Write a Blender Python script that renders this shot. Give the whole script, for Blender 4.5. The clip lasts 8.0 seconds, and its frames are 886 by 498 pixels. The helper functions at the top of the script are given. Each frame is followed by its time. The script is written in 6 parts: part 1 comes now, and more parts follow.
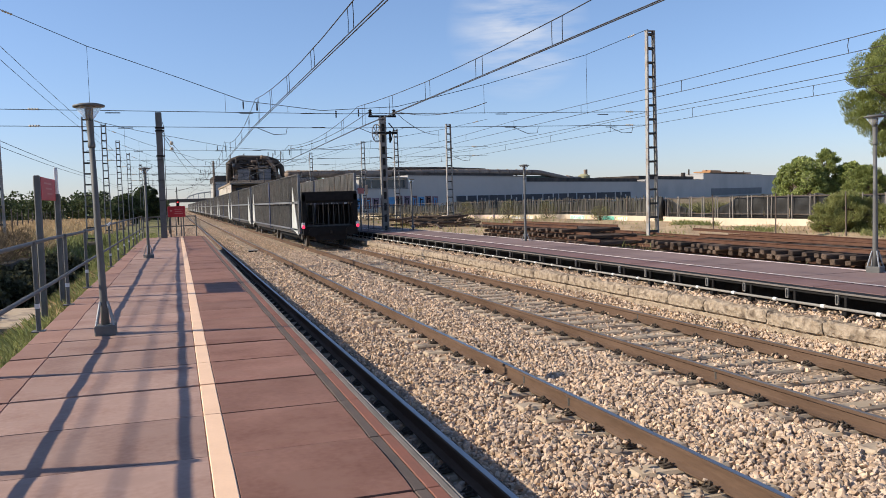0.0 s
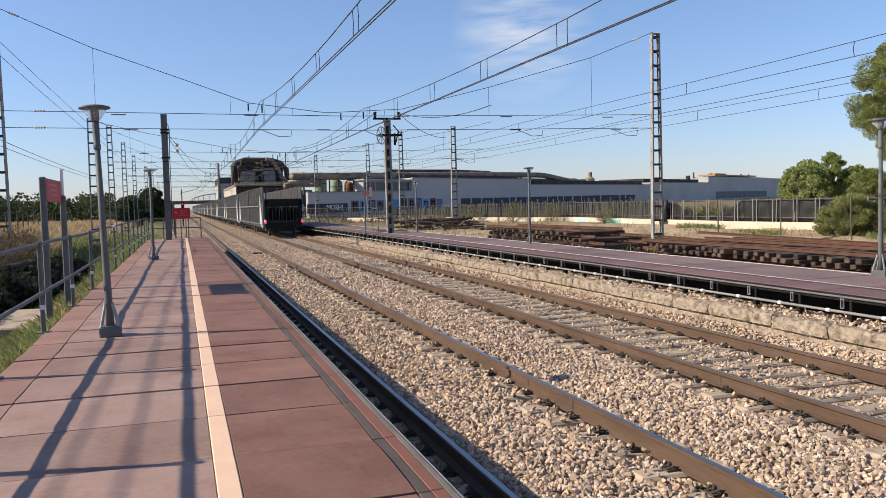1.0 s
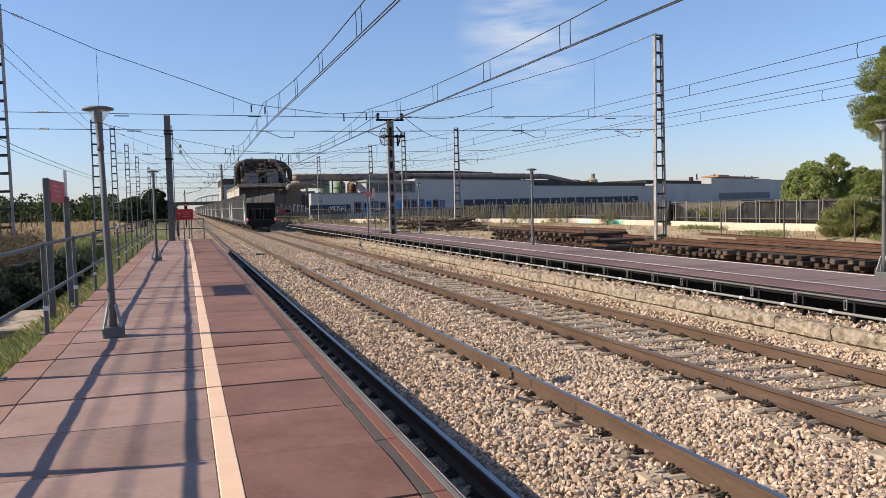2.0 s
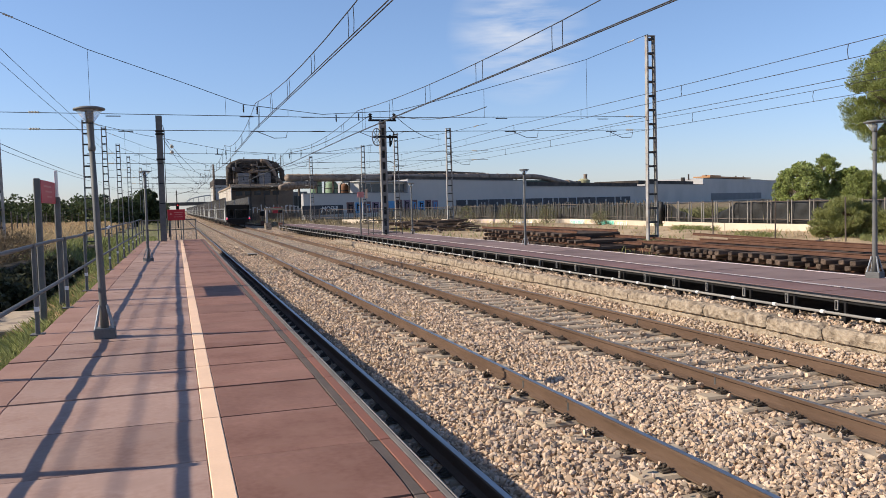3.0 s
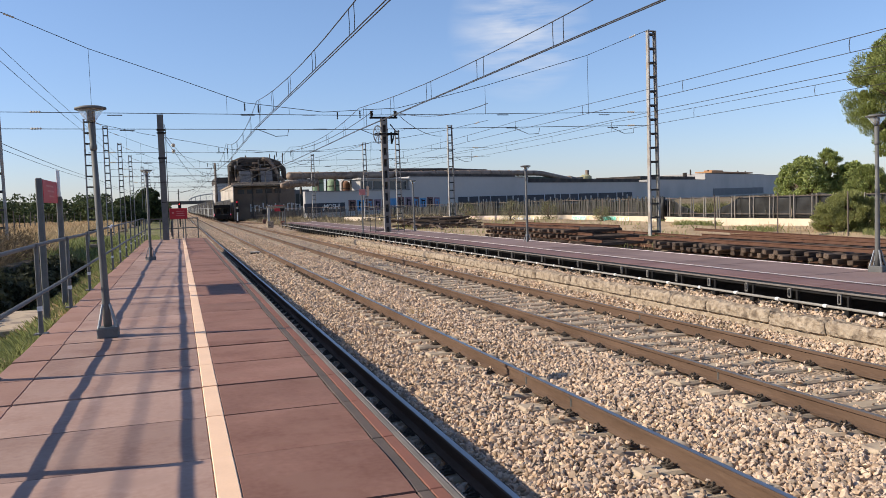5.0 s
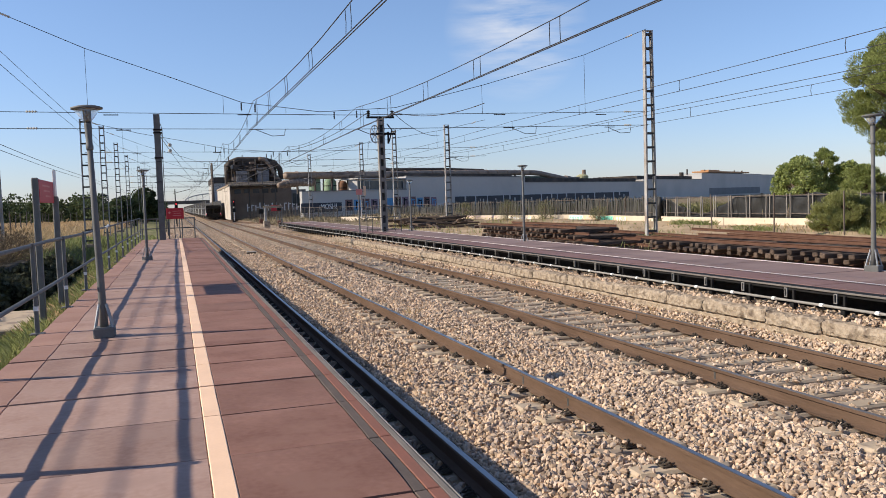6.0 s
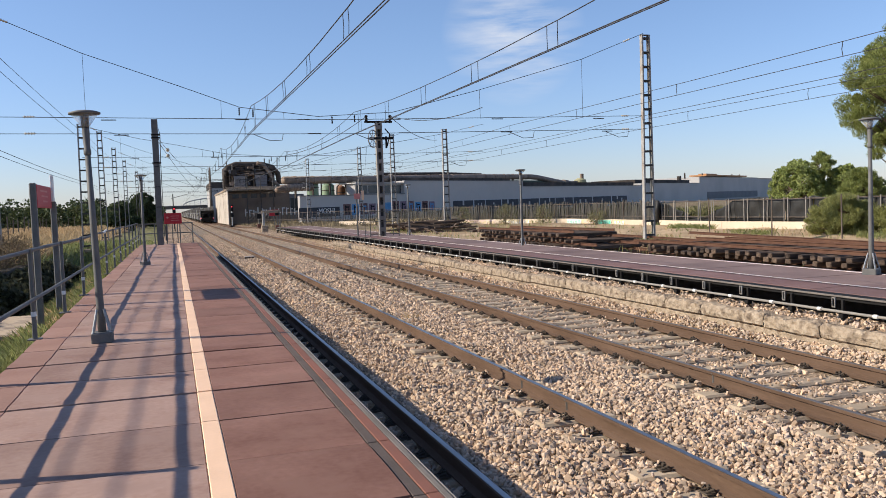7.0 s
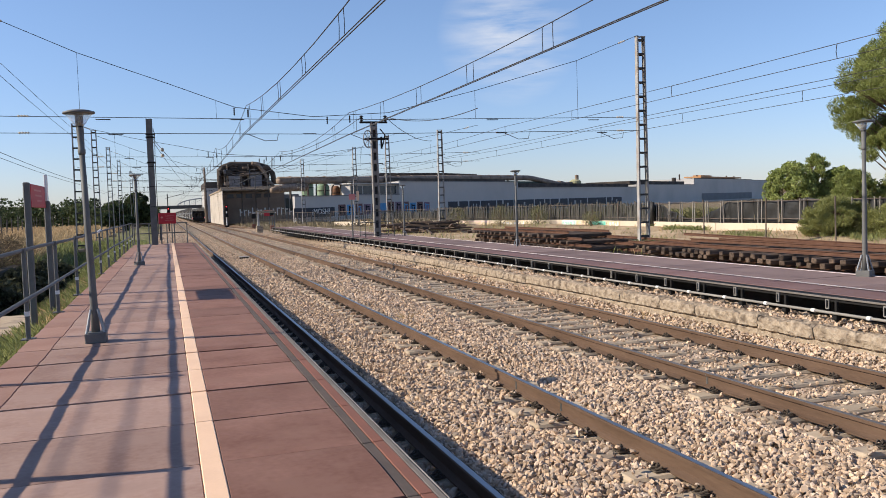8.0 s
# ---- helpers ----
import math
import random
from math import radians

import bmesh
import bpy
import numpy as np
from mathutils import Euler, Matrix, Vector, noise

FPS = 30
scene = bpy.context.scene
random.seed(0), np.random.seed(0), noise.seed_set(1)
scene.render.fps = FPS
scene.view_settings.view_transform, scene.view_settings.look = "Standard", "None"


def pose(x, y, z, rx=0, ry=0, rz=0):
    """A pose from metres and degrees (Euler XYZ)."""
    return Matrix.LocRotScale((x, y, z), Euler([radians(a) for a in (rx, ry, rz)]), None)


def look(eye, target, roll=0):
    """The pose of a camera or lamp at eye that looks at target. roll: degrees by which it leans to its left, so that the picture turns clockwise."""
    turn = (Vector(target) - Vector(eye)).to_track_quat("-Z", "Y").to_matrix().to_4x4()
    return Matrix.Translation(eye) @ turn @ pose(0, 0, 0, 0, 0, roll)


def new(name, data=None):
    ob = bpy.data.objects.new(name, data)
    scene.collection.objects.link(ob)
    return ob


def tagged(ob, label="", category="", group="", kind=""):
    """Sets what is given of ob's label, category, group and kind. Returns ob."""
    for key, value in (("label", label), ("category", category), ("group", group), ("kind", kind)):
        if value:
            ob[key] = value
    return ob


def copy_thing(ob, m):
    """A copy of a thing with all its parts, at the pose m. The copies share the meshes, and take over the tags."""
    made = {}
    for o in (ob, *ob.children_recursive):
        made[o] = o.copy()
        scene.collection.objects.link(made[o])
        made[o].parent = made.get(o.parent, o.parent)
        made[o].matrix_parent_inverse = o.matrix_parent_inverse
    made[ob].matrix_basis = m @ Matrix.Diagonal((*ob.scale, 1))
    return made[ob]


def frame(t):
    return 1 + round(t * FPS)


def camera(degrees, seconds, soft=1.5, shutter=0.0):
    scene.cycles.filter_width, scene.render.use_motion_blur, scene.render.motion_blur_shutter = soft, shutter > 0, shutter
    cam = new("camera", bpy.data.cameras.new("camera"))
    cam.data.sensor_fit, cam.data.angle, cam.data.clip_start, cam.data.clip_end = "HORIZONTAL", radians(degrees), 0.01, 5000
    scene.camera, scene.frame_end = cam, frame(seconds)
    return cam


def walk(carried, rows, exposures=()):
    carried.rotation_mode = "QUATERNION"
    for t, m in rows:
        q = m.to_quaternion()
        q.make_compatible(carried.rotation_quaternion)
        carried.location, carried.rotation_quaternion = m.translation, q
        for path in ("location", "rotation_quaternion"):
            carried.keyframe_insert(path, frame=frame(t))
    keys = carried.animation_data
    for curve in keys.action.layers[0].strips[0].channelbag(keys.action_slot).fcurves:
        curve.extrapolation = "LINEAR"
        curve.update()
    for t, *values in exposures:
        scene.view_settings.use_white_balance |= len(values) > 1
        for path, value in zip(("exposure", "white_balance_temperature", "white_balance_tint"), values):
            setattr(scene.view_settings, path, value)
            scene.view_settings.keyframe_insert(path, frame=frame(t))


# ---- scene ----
cam = camera(56.40, 8.0, soft=0.7)
EYE = (0.0, 0.0, 2.12)


def aim(yaw, pitch, lean):
    """Camera pose at the fixed eye; yaw clockwise from the line of the track, degrees."""
    y, q = radians(yaw), radians(pitch)
    way = Vector((math.sin(y) * math.cos(q), math.cos(y) * math.cos(q), math.sin(q)))
    return look(EYE, Vector(EYE) + way, lean)


walk(cam, [
    (0, aim(17.744, -3.415, -1.731)),
    (0.5, aim(17.714, -3.300, -1.684)),
    (1, aim(17.450, -3.238, -1.583)),
    (1.5, aim(17.079, -3.164, -1.549)),
    (3, aim(17.774, -3.132, -1.559)),
    (3.5, aim(17.463, -3.411, -1.561)),
    (4, aim(17.373, -3.271, -1.659)),
    (4.5, aim(17.476, -3.302, -1.864)),
    (6, aim(17.835, -3.366, -1.973)),
    (6.5, aim(17.954, -3.186, -2.113)),
    (7, aim(17.975, -3.072, -2.095)),
    (7.5, aim(18.112, -2.991, -2.004)),
    (8, aim(18.330, -3.036, -1.921)),
], exposures=[(0.0, 0.38), (8.0, 0.38)])

# ---- light ----
world = bpy.data.worlds.new("sky")
scene.world = world
world.use_nodes = True
SUN_AZ, SUN_EL = -79.0, 32.3
wn, wl = world.node_tree.nodes, world.node_tree.links
sky = wn.new("ShaderNodeTexSky")
sky.sky_type, sky.sun_disc = "NISHITA", False
sky.sun_elevation, sky.sun_rotation = radians(SUN_EL), radians(SUN_AZ % 360)
sky.air_density, sky.dust_density, sky.ozone_density = 1.0, 0.25, 4.2
wn["Background"].inputs["Strength"].default_value = 0.116
# a thin wisp of high cloud
tc = wn.new("ShaderNodeTexCoord")
mpc = wn.new("ShaderNodeMapping")
mpc.inputs["Scale"].default_value = (5, 9, 34)
wisp = wn.new("ShaderNodeTexNoise")
wisp.inputs["Scale"].default_value, wisp.inputs["Detail"].default_value, wisp.inputs["Roughness"].default_value = 1.6, 7, 0.55
wl.new(tc.outputs["Generated"], mpc.inputs["Vector"])
wl.new(mpc.outputs["Vector"], wisp.inputs["Vector"])
dist = wn.new("ShaderNodeVectorMath")
dist.operation = "DISTANCE"
dist.inputs[1].default_value = aim(23.3, 11.3, 0).to_3x3() @ Vector((0, 0, -1))
wl.new(tc.outputs["Generated"], dist.inputs[0])
near_c = wn.new("ShaderNodeMapRange")
near_c.inputs["From Min"].default_value, near_c.inputs["From Max"].default_value = 0.085, 0.01
wl.new(dist.outputs["Value"], near_c.inputs["Value"])
rise = wn.new("ShaderNodeMapRange")
rise.inputs["From Min"].default_value, rise.inputs["From Max"].default_value, rise.inputs["To Max"].default_value = 0.38, 0.68, 0.85
wl.new(wisp.outputs["Fac"], rise.inputs["Value"])
both = wn.new("ShaderNodeMath")
both.operation = "MULTIPLY"
wl.new(near_c.outputs[0], both.inputs[0])
wl.new(rise.outputs[0], both.inputs[1])
cm = wn.new("ShaderNodeMix")
cm.data_type = "RGBA"
cm.inputs[7].default_value = (5.6, 5.7, 6.0, 1)
wl.new(both.outputs[0], cm.inputs[0])
clear = wn.new("ShaderNodeMix")
clear.data_type, clear.blend_type = "RGBA", "MULTIPLY"
clear.inputs[0].default_value, clear.inputs[7].default_value = 1.0, (1.03, 0.985, 1.045, 1)
wl.new(sky.outputs["Color"], clear.inputs[6])
# dry haze dims the sky a little towards the horizon, all round
upz = wn.new("ShaderNodeSeparateXYZ")
wl.new(tc.outputs["Generated"], upz.inputs[0])
low = wn.new("ShaderNodeMapRange")
low.interpolation_type = "SMOOTHSTEP"
low.inputs["From Min"].default_value, low.inputs["From Max"].default_value = -0.06, 0.30
wl.new(upz.outputs["Z"], low.inputs["Value"])
haze = wn.new("ShaderNodeMix")
haze.data_type = "RGBA"
haze.inputs[6].default_value, haze.inputs[7].default_value = (0.745, 0.78, 0.925, 1), (1, 1, 1, 1)
wl.new(low.outputs[0], haze.inputs[0])
dim = wn.new("ShaderNodeMix")
dim.data_type, dim.blend_type = "RGBA", "MULTIPLY"
dim.inputs[0].default_value = 1.0
wl.new(clear.outputs[2], dim.inputs[6])
wl.new(haze.outputs[2], dim.inputs[7])
wl.new(dim.outputs[2], cm.inputs[6])
wl.new(cm.outputs[2], wn["Background"].inputs["Color"])

sun = new("sun", bpy.data.lights.new("sun", "SUN"))
sun.data.energy, sun.data.angle, sun.data.color = 5.0, radians(0.6), (1.0, 0.895, 0.74)
_a, _e = radians(SUN_AZ), radians(SUN_EL)
SUN_TO = Vector((math.sin(_a) * math.cos(_e), math.cos(_a) * math.cos(_e), math.sin(_e)))
sun.matrix_world = look(SUN_TO * 200, (0, 0, 0))


# ---- materials ----
def mat(name, c1, c2=None, scale=4.0, rough=0.8, metal=0.0, bump=0.2, fine=60.0, vary=0.0, island=False, spot=None, spot_scale=1.5, stretch=(1, 1, 1), emit=0.0, bumpdist=0.01, spec=0.4, leaf=0.0, alt=None):
    """Two colours mixed by coarse and fine noise, optional stains, tint by object or by island, fine relief."""
    m = bpy.data.materials.new(name)
    m.use_nodes = True
    n, l = m.node_tree.nodes, m.node_tree.links
    b = n["Principled BSDF"]
    b.inputs["Roughness"].default_value, b.inputs["Metallic"].default_value = rough, metal
    b.inputs["Specular IOR Level"].default_value = spec
    c2 = c2 or tuple(v * 0.7 for v in c1)
    co = n.new("ShaderNodeTexCoord")
    mp = n.new("ShaderNodeMapping")
    mp.inputs["Scale"].default_value = stretch
    l.new(co.outputs["Object"], mp.inputs["Vector"])
    geo = n.new("ShaderNodeNewGeometry")
    info = n.new("ShaderNodeObjectInfo")
    n1, n2 = n.new("ShaderNodeTexNoise"), n.new("ShaderNodeTexNoise")
    for k, s in ((n1, scale), (n2, fine)):
        k.inputs["Scale"].default_value, k.inputs["Detail"].default_value = s, 5
        l.new(mp.outputs["Vector"], k.inputs["Vector"])
    shift = n.new("ShaderNodeVectorMath")
    shift.operation = "MULTIPLY"
    shift.inputs[1].default_value = (37, 53, 29)
    rnd = geo.outputs["Random Per Island"] if island else info.outputs["Random"]
    comb = n.new("ShaderNodeCombineXYZ")
    for k in range(3):
        l.new(rnd, comb.inputs[k])
    l.new(comb.outputs[0], shift.inputs[0])
    l.new(shift.outputs[0], mp.inputs["Location"])
    add = n.new("ShaderNodeMath")
    add.operation = "MULTIPLY_ADD"
    add.inputs[1].default_value = 0.45
    l.new(n2.outputs["Fac"], add.inputs[0])
    l.new(n1.outputs["Fac"], add.inputs[2])
    ramp = n.new("ShaderNodeValToRGB")
    ramp.color_ramp.elements[0].position, ramp.color_ramp.elements[1].position = 0.5, 0.95
    ramp.color_ramp.elements[0].color, ramp.color_ramp.elements[1].color = (*c1, 1), (*c2, 1)
    l.new(add.outputs[0], ramp.inputs["Fac"])
    out = ramp.outputs["Color"]
    if spot:
        n3 = n.new("ShaderNodeTexNoise")
        n3.inputs["Scale"].default_value, n3.inputs["Detail"].default_value = spot_scale, 8
        l.new(mp.outputs["Vector"], n3.inputs["Vector"])
        r3 = n.new("ShaderNodeValToRGB")
        r3.color_ramp.elements[0].position, r3.color_ramp.elements[1].position = 0.5, 0.68
        l.new(n3.outputs["Fac"], r3.inputs["Fac"])
        mx = n.new("ShaderNodeMix")
        mx.data_type = "RGBA"
        mx.inputs[7].default_value = (*spot, 1)
        l.new(r3.outputs["Color"], mx.inputs[0])
        l.new(out, mx.inputs[6])
        out = mx.outputs[2]
    if alt:
        # a share of the pieces is of another kind of stone
        k7, fr, st = n.new("ShaderNodeMath"), n.new("ShaderNodeMath"), n.new("ShaderNodeMapRange")
        k7.operation, fr.operation = "MULTIPLY", "FRACT"
        k7.inputs[1].default_value = 17.3
        st.inputs["From Min"].default_value, st.inputs["From Max"].default_value = 0.45, 0.8
        l.new(rnd, k7.inputs[0])
        l.new(k7.outputs[0], fr.inputs[0])
        l.new(fr.outputs[0], st.inputs["Value"])
        mxa = n.new("ShaderNodeMix")
        mxa.data_type = "RGBA"
        mxa.inputs[7].default_value = (*alt, 1)
        l.new(st.outputs[0], mxa.inputs[0])
        l.new(out, mxa.inputs[6])
        out = mxa.outputs[2]
    if vary:
        hsv = n.new("ShaderNodeHueSaturation")
        mr = n.new("ShaderNodeMapRange")
        mr.inputs["To Min"].default_value, mr.inputs["To Max"].default_value = 1 - vary, 1 + vary
        l.new(rnd, mr.inputs["Value"])
        l.new(mr.outputs[0], hsv.inputs["Value"])
        l.new(out, hsv.inputs["Color"])
        out = hsv.outputs["Color"]
    l.new(out, b.inputs["Base Color"])
    if bump:
        bp = n.new("ShaderNodeBump")
        bp.inputs["Strength"].default_value, bp.inputs["Distance"].default_value = bump, bumpdist
        l.new(add.outputs[0], bp.inputs["Height"])
        l.new(bp.outputs[0], b.inputs["Normal"])
    if leaf:
        tl = n.new("ShaderNodeBsdfTranslucent")
        ms = n.new("ShaderNodeMixShader")
        ms.inputs[0].default_value = leaf
        l.new(out, tl.inputs["Color"])
        l.new(b.outputs[0], ms.inputs[1])
        l.new(tl.outputs[0], ms.inputs[2])
        l.new(ms.outputs[0], n["Material Output"].inputs["Surface"])
    if emit:
        l.new(out, b.inputs["Emission Color"])
        b.inputs["Emission Strength"].default_value = emit
    return m


M_SLAB = mat("red_slab", (0.16, 0.076, 0.054), (0.25, 0.133, 0.1), 1.7, 0.75, spec=0.2, bump=0.2, fine=22, vary=0.14, spot=(0.215, 0.115, 0.085), spot_scale=3.2)
M_SLAB_DUSTY = mat("dusty_red_slab", (0.245, 0.142, 0.108), (0.385, 0.258, 0.205), 1.6, 0.7, spec=0.25, bump=0.2, fine=22, vary=0.13, spot=(0.31, 0.20, 0.158), spot_scale=3.2)
M_SLAB_GREY = mat("greyed_red_slab", (0.16, 0.106, 0.094), (0.235, 0.165, 0.146), 0.9, 0.75, spec=0.2, bump=0.12, fine=30, vary=0.12)
M_SLAB_PURPLE = mat("purple_red_slab", (0.15, 0.083, 0.074), (0.205, 0.125, 0.112), 0.9, 0.75, spec=0.2, bump=0.12, fine=30, vary=0.14)
M_PIPE = mat("pale_grey_pipe", (0.27, 0.25, 0.22), (0.20, 0.185, 0.165), 4, 0.6, bump=0.05)
M_SLAB_EDGE = mat("border_slab", (0.255, 0.138, 0.102), (0.33, 0.195, 0.15), 1.6, 0.75, spec=0.25, bump=0.15, fine=30, vary=0.1)
M_ORANGE = mat("orange_band", (0.215, 0.088, 0.06), (0.17, 0.08, 0.057), 2.5, 0.7, spec=0.2, fine=40, vary=0.1)
M_DARKBAND = mat("dark_band", (0.085, 0.068, 0.058), (0.12, 0.09, 0.075), 3, 0.8, spec=0.2)
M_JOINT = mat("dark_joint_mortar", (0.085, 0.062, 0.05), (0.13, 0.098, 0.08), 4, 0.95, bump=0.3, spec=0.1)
M_COPING = mat("grey_coping", (0.13, 0.115, 0.10), (0.19, 0.165, 0.145), 3, 0.8, bump=0.2, spec=0.2)
M_CREAM = mat("cream_line", (0.82, 0.55, 0.36), (0.74, 0.49, 0.32), 3, 0.6, bump=0.05, fine=50)
M_WHITE_LINE = mat("white_line", (0.70, 0.6, 0.54), (0.55, 0.47, 0.43), 3, 0.6, bump=0.05)
M_GALV = mat("galvanised_steel", (0.24, 0.25, 0.26), (0.33, 0.34, 0.35), 6, 0.5, 0.35, bump=0.08, fine=90, vary=0.06)
M_GALV_DARK = mat("grey_painted_steel", (0.095, 0.093, 0.09), (0.14, 0.137, 0.13), 5, 0.65, 0.0, bump=0.08)
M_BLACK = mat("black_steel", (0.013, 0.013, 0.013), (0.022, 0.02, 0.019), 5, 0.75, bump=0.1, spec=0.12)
M_CONC = mat("weathered_concrete", (0.28, 0.215, 0.15), (0.41, 0.33, 0.245), 7, 0.92, bump=1.0, fine=14, spot=(0.15, 0.112, 0.08), spot_scale=6, bumpdist=0.05, spec=0.2)
M_CONC_GREY = mat("grey_concrete", (0.33, 0.31, 0.28), (0.45, 0.42, 0.38), 2.5, 0.9, bump=0.4, fine=40, vary=0.08)
M_SLEEPER = mat("concrete_sleeper", (0.37, 0.285, 0.195), (0.47, 0.375, 0.27), 3, 0.92, bump=0.4, fine=50, vary=0.15, spot=(0.22, 0.17, 0.13), spot_scale=3)
M_WOOD = mat("old_timber_sleeper", (0.045, 0.03, 0.021), (0.125, 0.085, 0.06), 4, 0.9, bump=0.6, fine=30, vary=0.35, stretch=(1, 5, 5))
M_RAIL = mat("rusty_rail", (0.085, 0.053, 0.035), (0.14, 0.09, 0.062), 5, 0.85, 0.0, bump=0.2, fine=60, stretch=(1, 0.15, 1), spec=0.12)
M_RAILTOP = mat("worn_rail_head", (0.32, 0.33, 0.36), (0.22, 0.2, 0.2), 6, 0.32, 0.9, bump=0.05, stretch=(1, 0.08, 1))
M_RUST = mat("rust", (0.16, 0.075, 0.04), (0.23, 0.12, 0.07), 4, 0.9, bump=0.3)
M_STONE = mat("ballast_stone", (0.41, 0.285, 0.187), (0.57, 0.42, 0.297), 9, 0.92, spec=0.25, bump=0.4, fine=60, vary=0.44, island=True, bumpdist=0.004, alt=(0.43, 0.337, 0.26))
M_WIRE = mat("wire", (0.035, 0.035, 0.04), (0.06, 0.055, 0.05), 5, 0.6, 0.3, bump=0)
M_INSUL = mat("insulator", (0.42, 0.37, 0.30), (0.52, 0.47, 0.39), 6, 0.4, bump=0)
M_MAST = mat("mast_steel", (0.25, 0.24, 0.225), (0.36, 0.345, 0.325), 3, 0.75, 0.0, spec=0.2, bump=0.1, vary=0.08, spot=(0.25, 0.2, 0.16), spot_scale=2)
M_REDSIGN = mat("red_sign_paint", (0.50, 0.02, 0.03), (0.42, 0.02, 0.03), 3, 0.45, bump=0.03)
M_WHITE = mat("white_paint", (0.75, 0.74, 0.72), (0.66, 0.65, 0.62), 3, 0.6, bump=0.08)
M_SCREEN = mat("perforated_screen", (0.065, 0.061, 0.054), (0.105, 0.098, 0.087), 2, 0.6, 0.3, bump=0.2, fine=70, spot=(0.12, 0.10, 0.085), spot_scale=1.0, vary=0.08)
M_WAGON = mat("wagon_frame", (0.07, 0.068, 0.064), (0.12, 0.11, 0.10), 3, 0.7, 0.2, spot=(0.10, 0.07, 0.05))
M_WAGON_LIGHT = mat("wagon_rail_light", (0.20, 0.205, 0.21), (0.15, 0.15, 0.15), 3, 0.6, 0.2)
M_TARP = mat("pale_wedge", (0.52, 0.53, 0.50), (0.40, 0.40, 0.38), 2, 0.7)
M_BLUE = mat("blue_paint", (0.04, 0.055, 0.12), (0.05, 0.06, 0.1), 3, 0.5)
M_TAIL = mat("red_tail_lamp", (0.95, 0.03, 0.08), (0.9, 0.03, 0.08), 2, 0.4, bump=0, emit=1.6)
M_SIGNAL_RED = mat("red_signal_lens", (1.0, 0.04, 0.05), (1.0, 0.04, 0.05), 2, 0.4, bump=0, emit=1.6)
M_FACT = mat("pale_factory_cladding", (0.47, 0.447, 0.42), (0.42, 0.402, 0.382), 0.15, 0.7, bump=0.03, fine=1.5, spot=(0.385, 0.37, 0.35), spot_scale=0.08)
M_FACT_DARK = mat("grey_factory_panel", (0.17, 0.17, 0.18), (0.13, 0.135, 0.14), 0.3, 0.7, bump=0.05)
M_OLDWALL = mat("old_tan_render", (0.165, 0.125, 0.095), (0.225, 0.172, 0.13), 0.5, 0.9, bump=0.2, fine=5, spot=(0.10, 0.078, 0.06), spot_scale=0.25)
M_CREAMWALL = mat("cream_wall", (0.62, 0.52, 0.40), (0.54, 0.44, 0.33), 0.5, 0.9, bump=0.2, fine=5)
M_SOOT = mat("sooty_cladding", (0.035, 0.03, 0.027), (0.085, 0.07, 0.058), 0.5, 0.85, spec=0.2, bump=0.2, fine=4, spot=(0.11, 0.085, 0.068), spot_scale=0.3)
M_DUCT = mat("brown_duct", (0.19, 0.14, 0.105), (0.30, 0.23, 0.175), 0.6, 0.7, 0.1, bump=0.2, fine=4, spot=(0.12, 0.08, 0.055), spot_scale=0.5)
M_GREEN = mat("green_tank", (0.14, 0.22, 0.13), (0.2, 0.27, 0.17), 0.8, 0.6)
M_NET = mat("black_netting", (0.012, 0.012, 0.012), (0.028, 0.027, 0.025), 1.5, 0.55, spec=0.3, bump=0.4, fine=10, bumpdist=0.05)
M_GLASS_DARK = mat("dark_window", (0.03, 0.035, 0.04), (0.05, 0.055, 0.06), 1, 0.25, bump=0)
M_BARK = mat("bark", (0.10, 0.07, 0.05), (0.18, 0.13, 0.09), 5, 0.9, bump=0.6, fine=20, stretch=(1, 1, 0.3))
M_NEEDLE = mat("dark_pine_needles", (0.145, 0.18, 0.048), (0.31, 0.335, 0.105), 1.2, 0.6, bump=0, vary=0.45, island=True, leaf=0.3)
M_PINE = mat("pine_needles", (0.21, 0.26, 0.07), (0.37, 0.40, 0.14), 1.2, 0.6, bump=0, vary=0.4, island=True, leaf=0.4)
M_SHRUB = mat("olive_shrub_needles", (0.17, 0.185, 0.055), (0.31, 0.31, 0.11), 1.2, 0.65, bump=0, vary=0.5, island=True, leaf=0.3)
M_WOODS = mat("far_woods", (0.034, 0.052, 0.02), (0.08, 0.10, 0.038), 0.3, 0.8, bump=0, vary=0.5, island=True, leaf=0.25)
M_GRASS = mat("green_grass", (0.15, 0.18, 0.055), (0.29, 0.29, 0.12), 2, 0.8, bump=0, vary=0.4, island=True, leaf=0.4)
M_STRAW = mat("dry_grass", (0.36, 0.25, 0.132), (0.50, 0.37, 0.215), 2, 0.85, bump=0, vary=0.35, island=True, leaf=0.45)


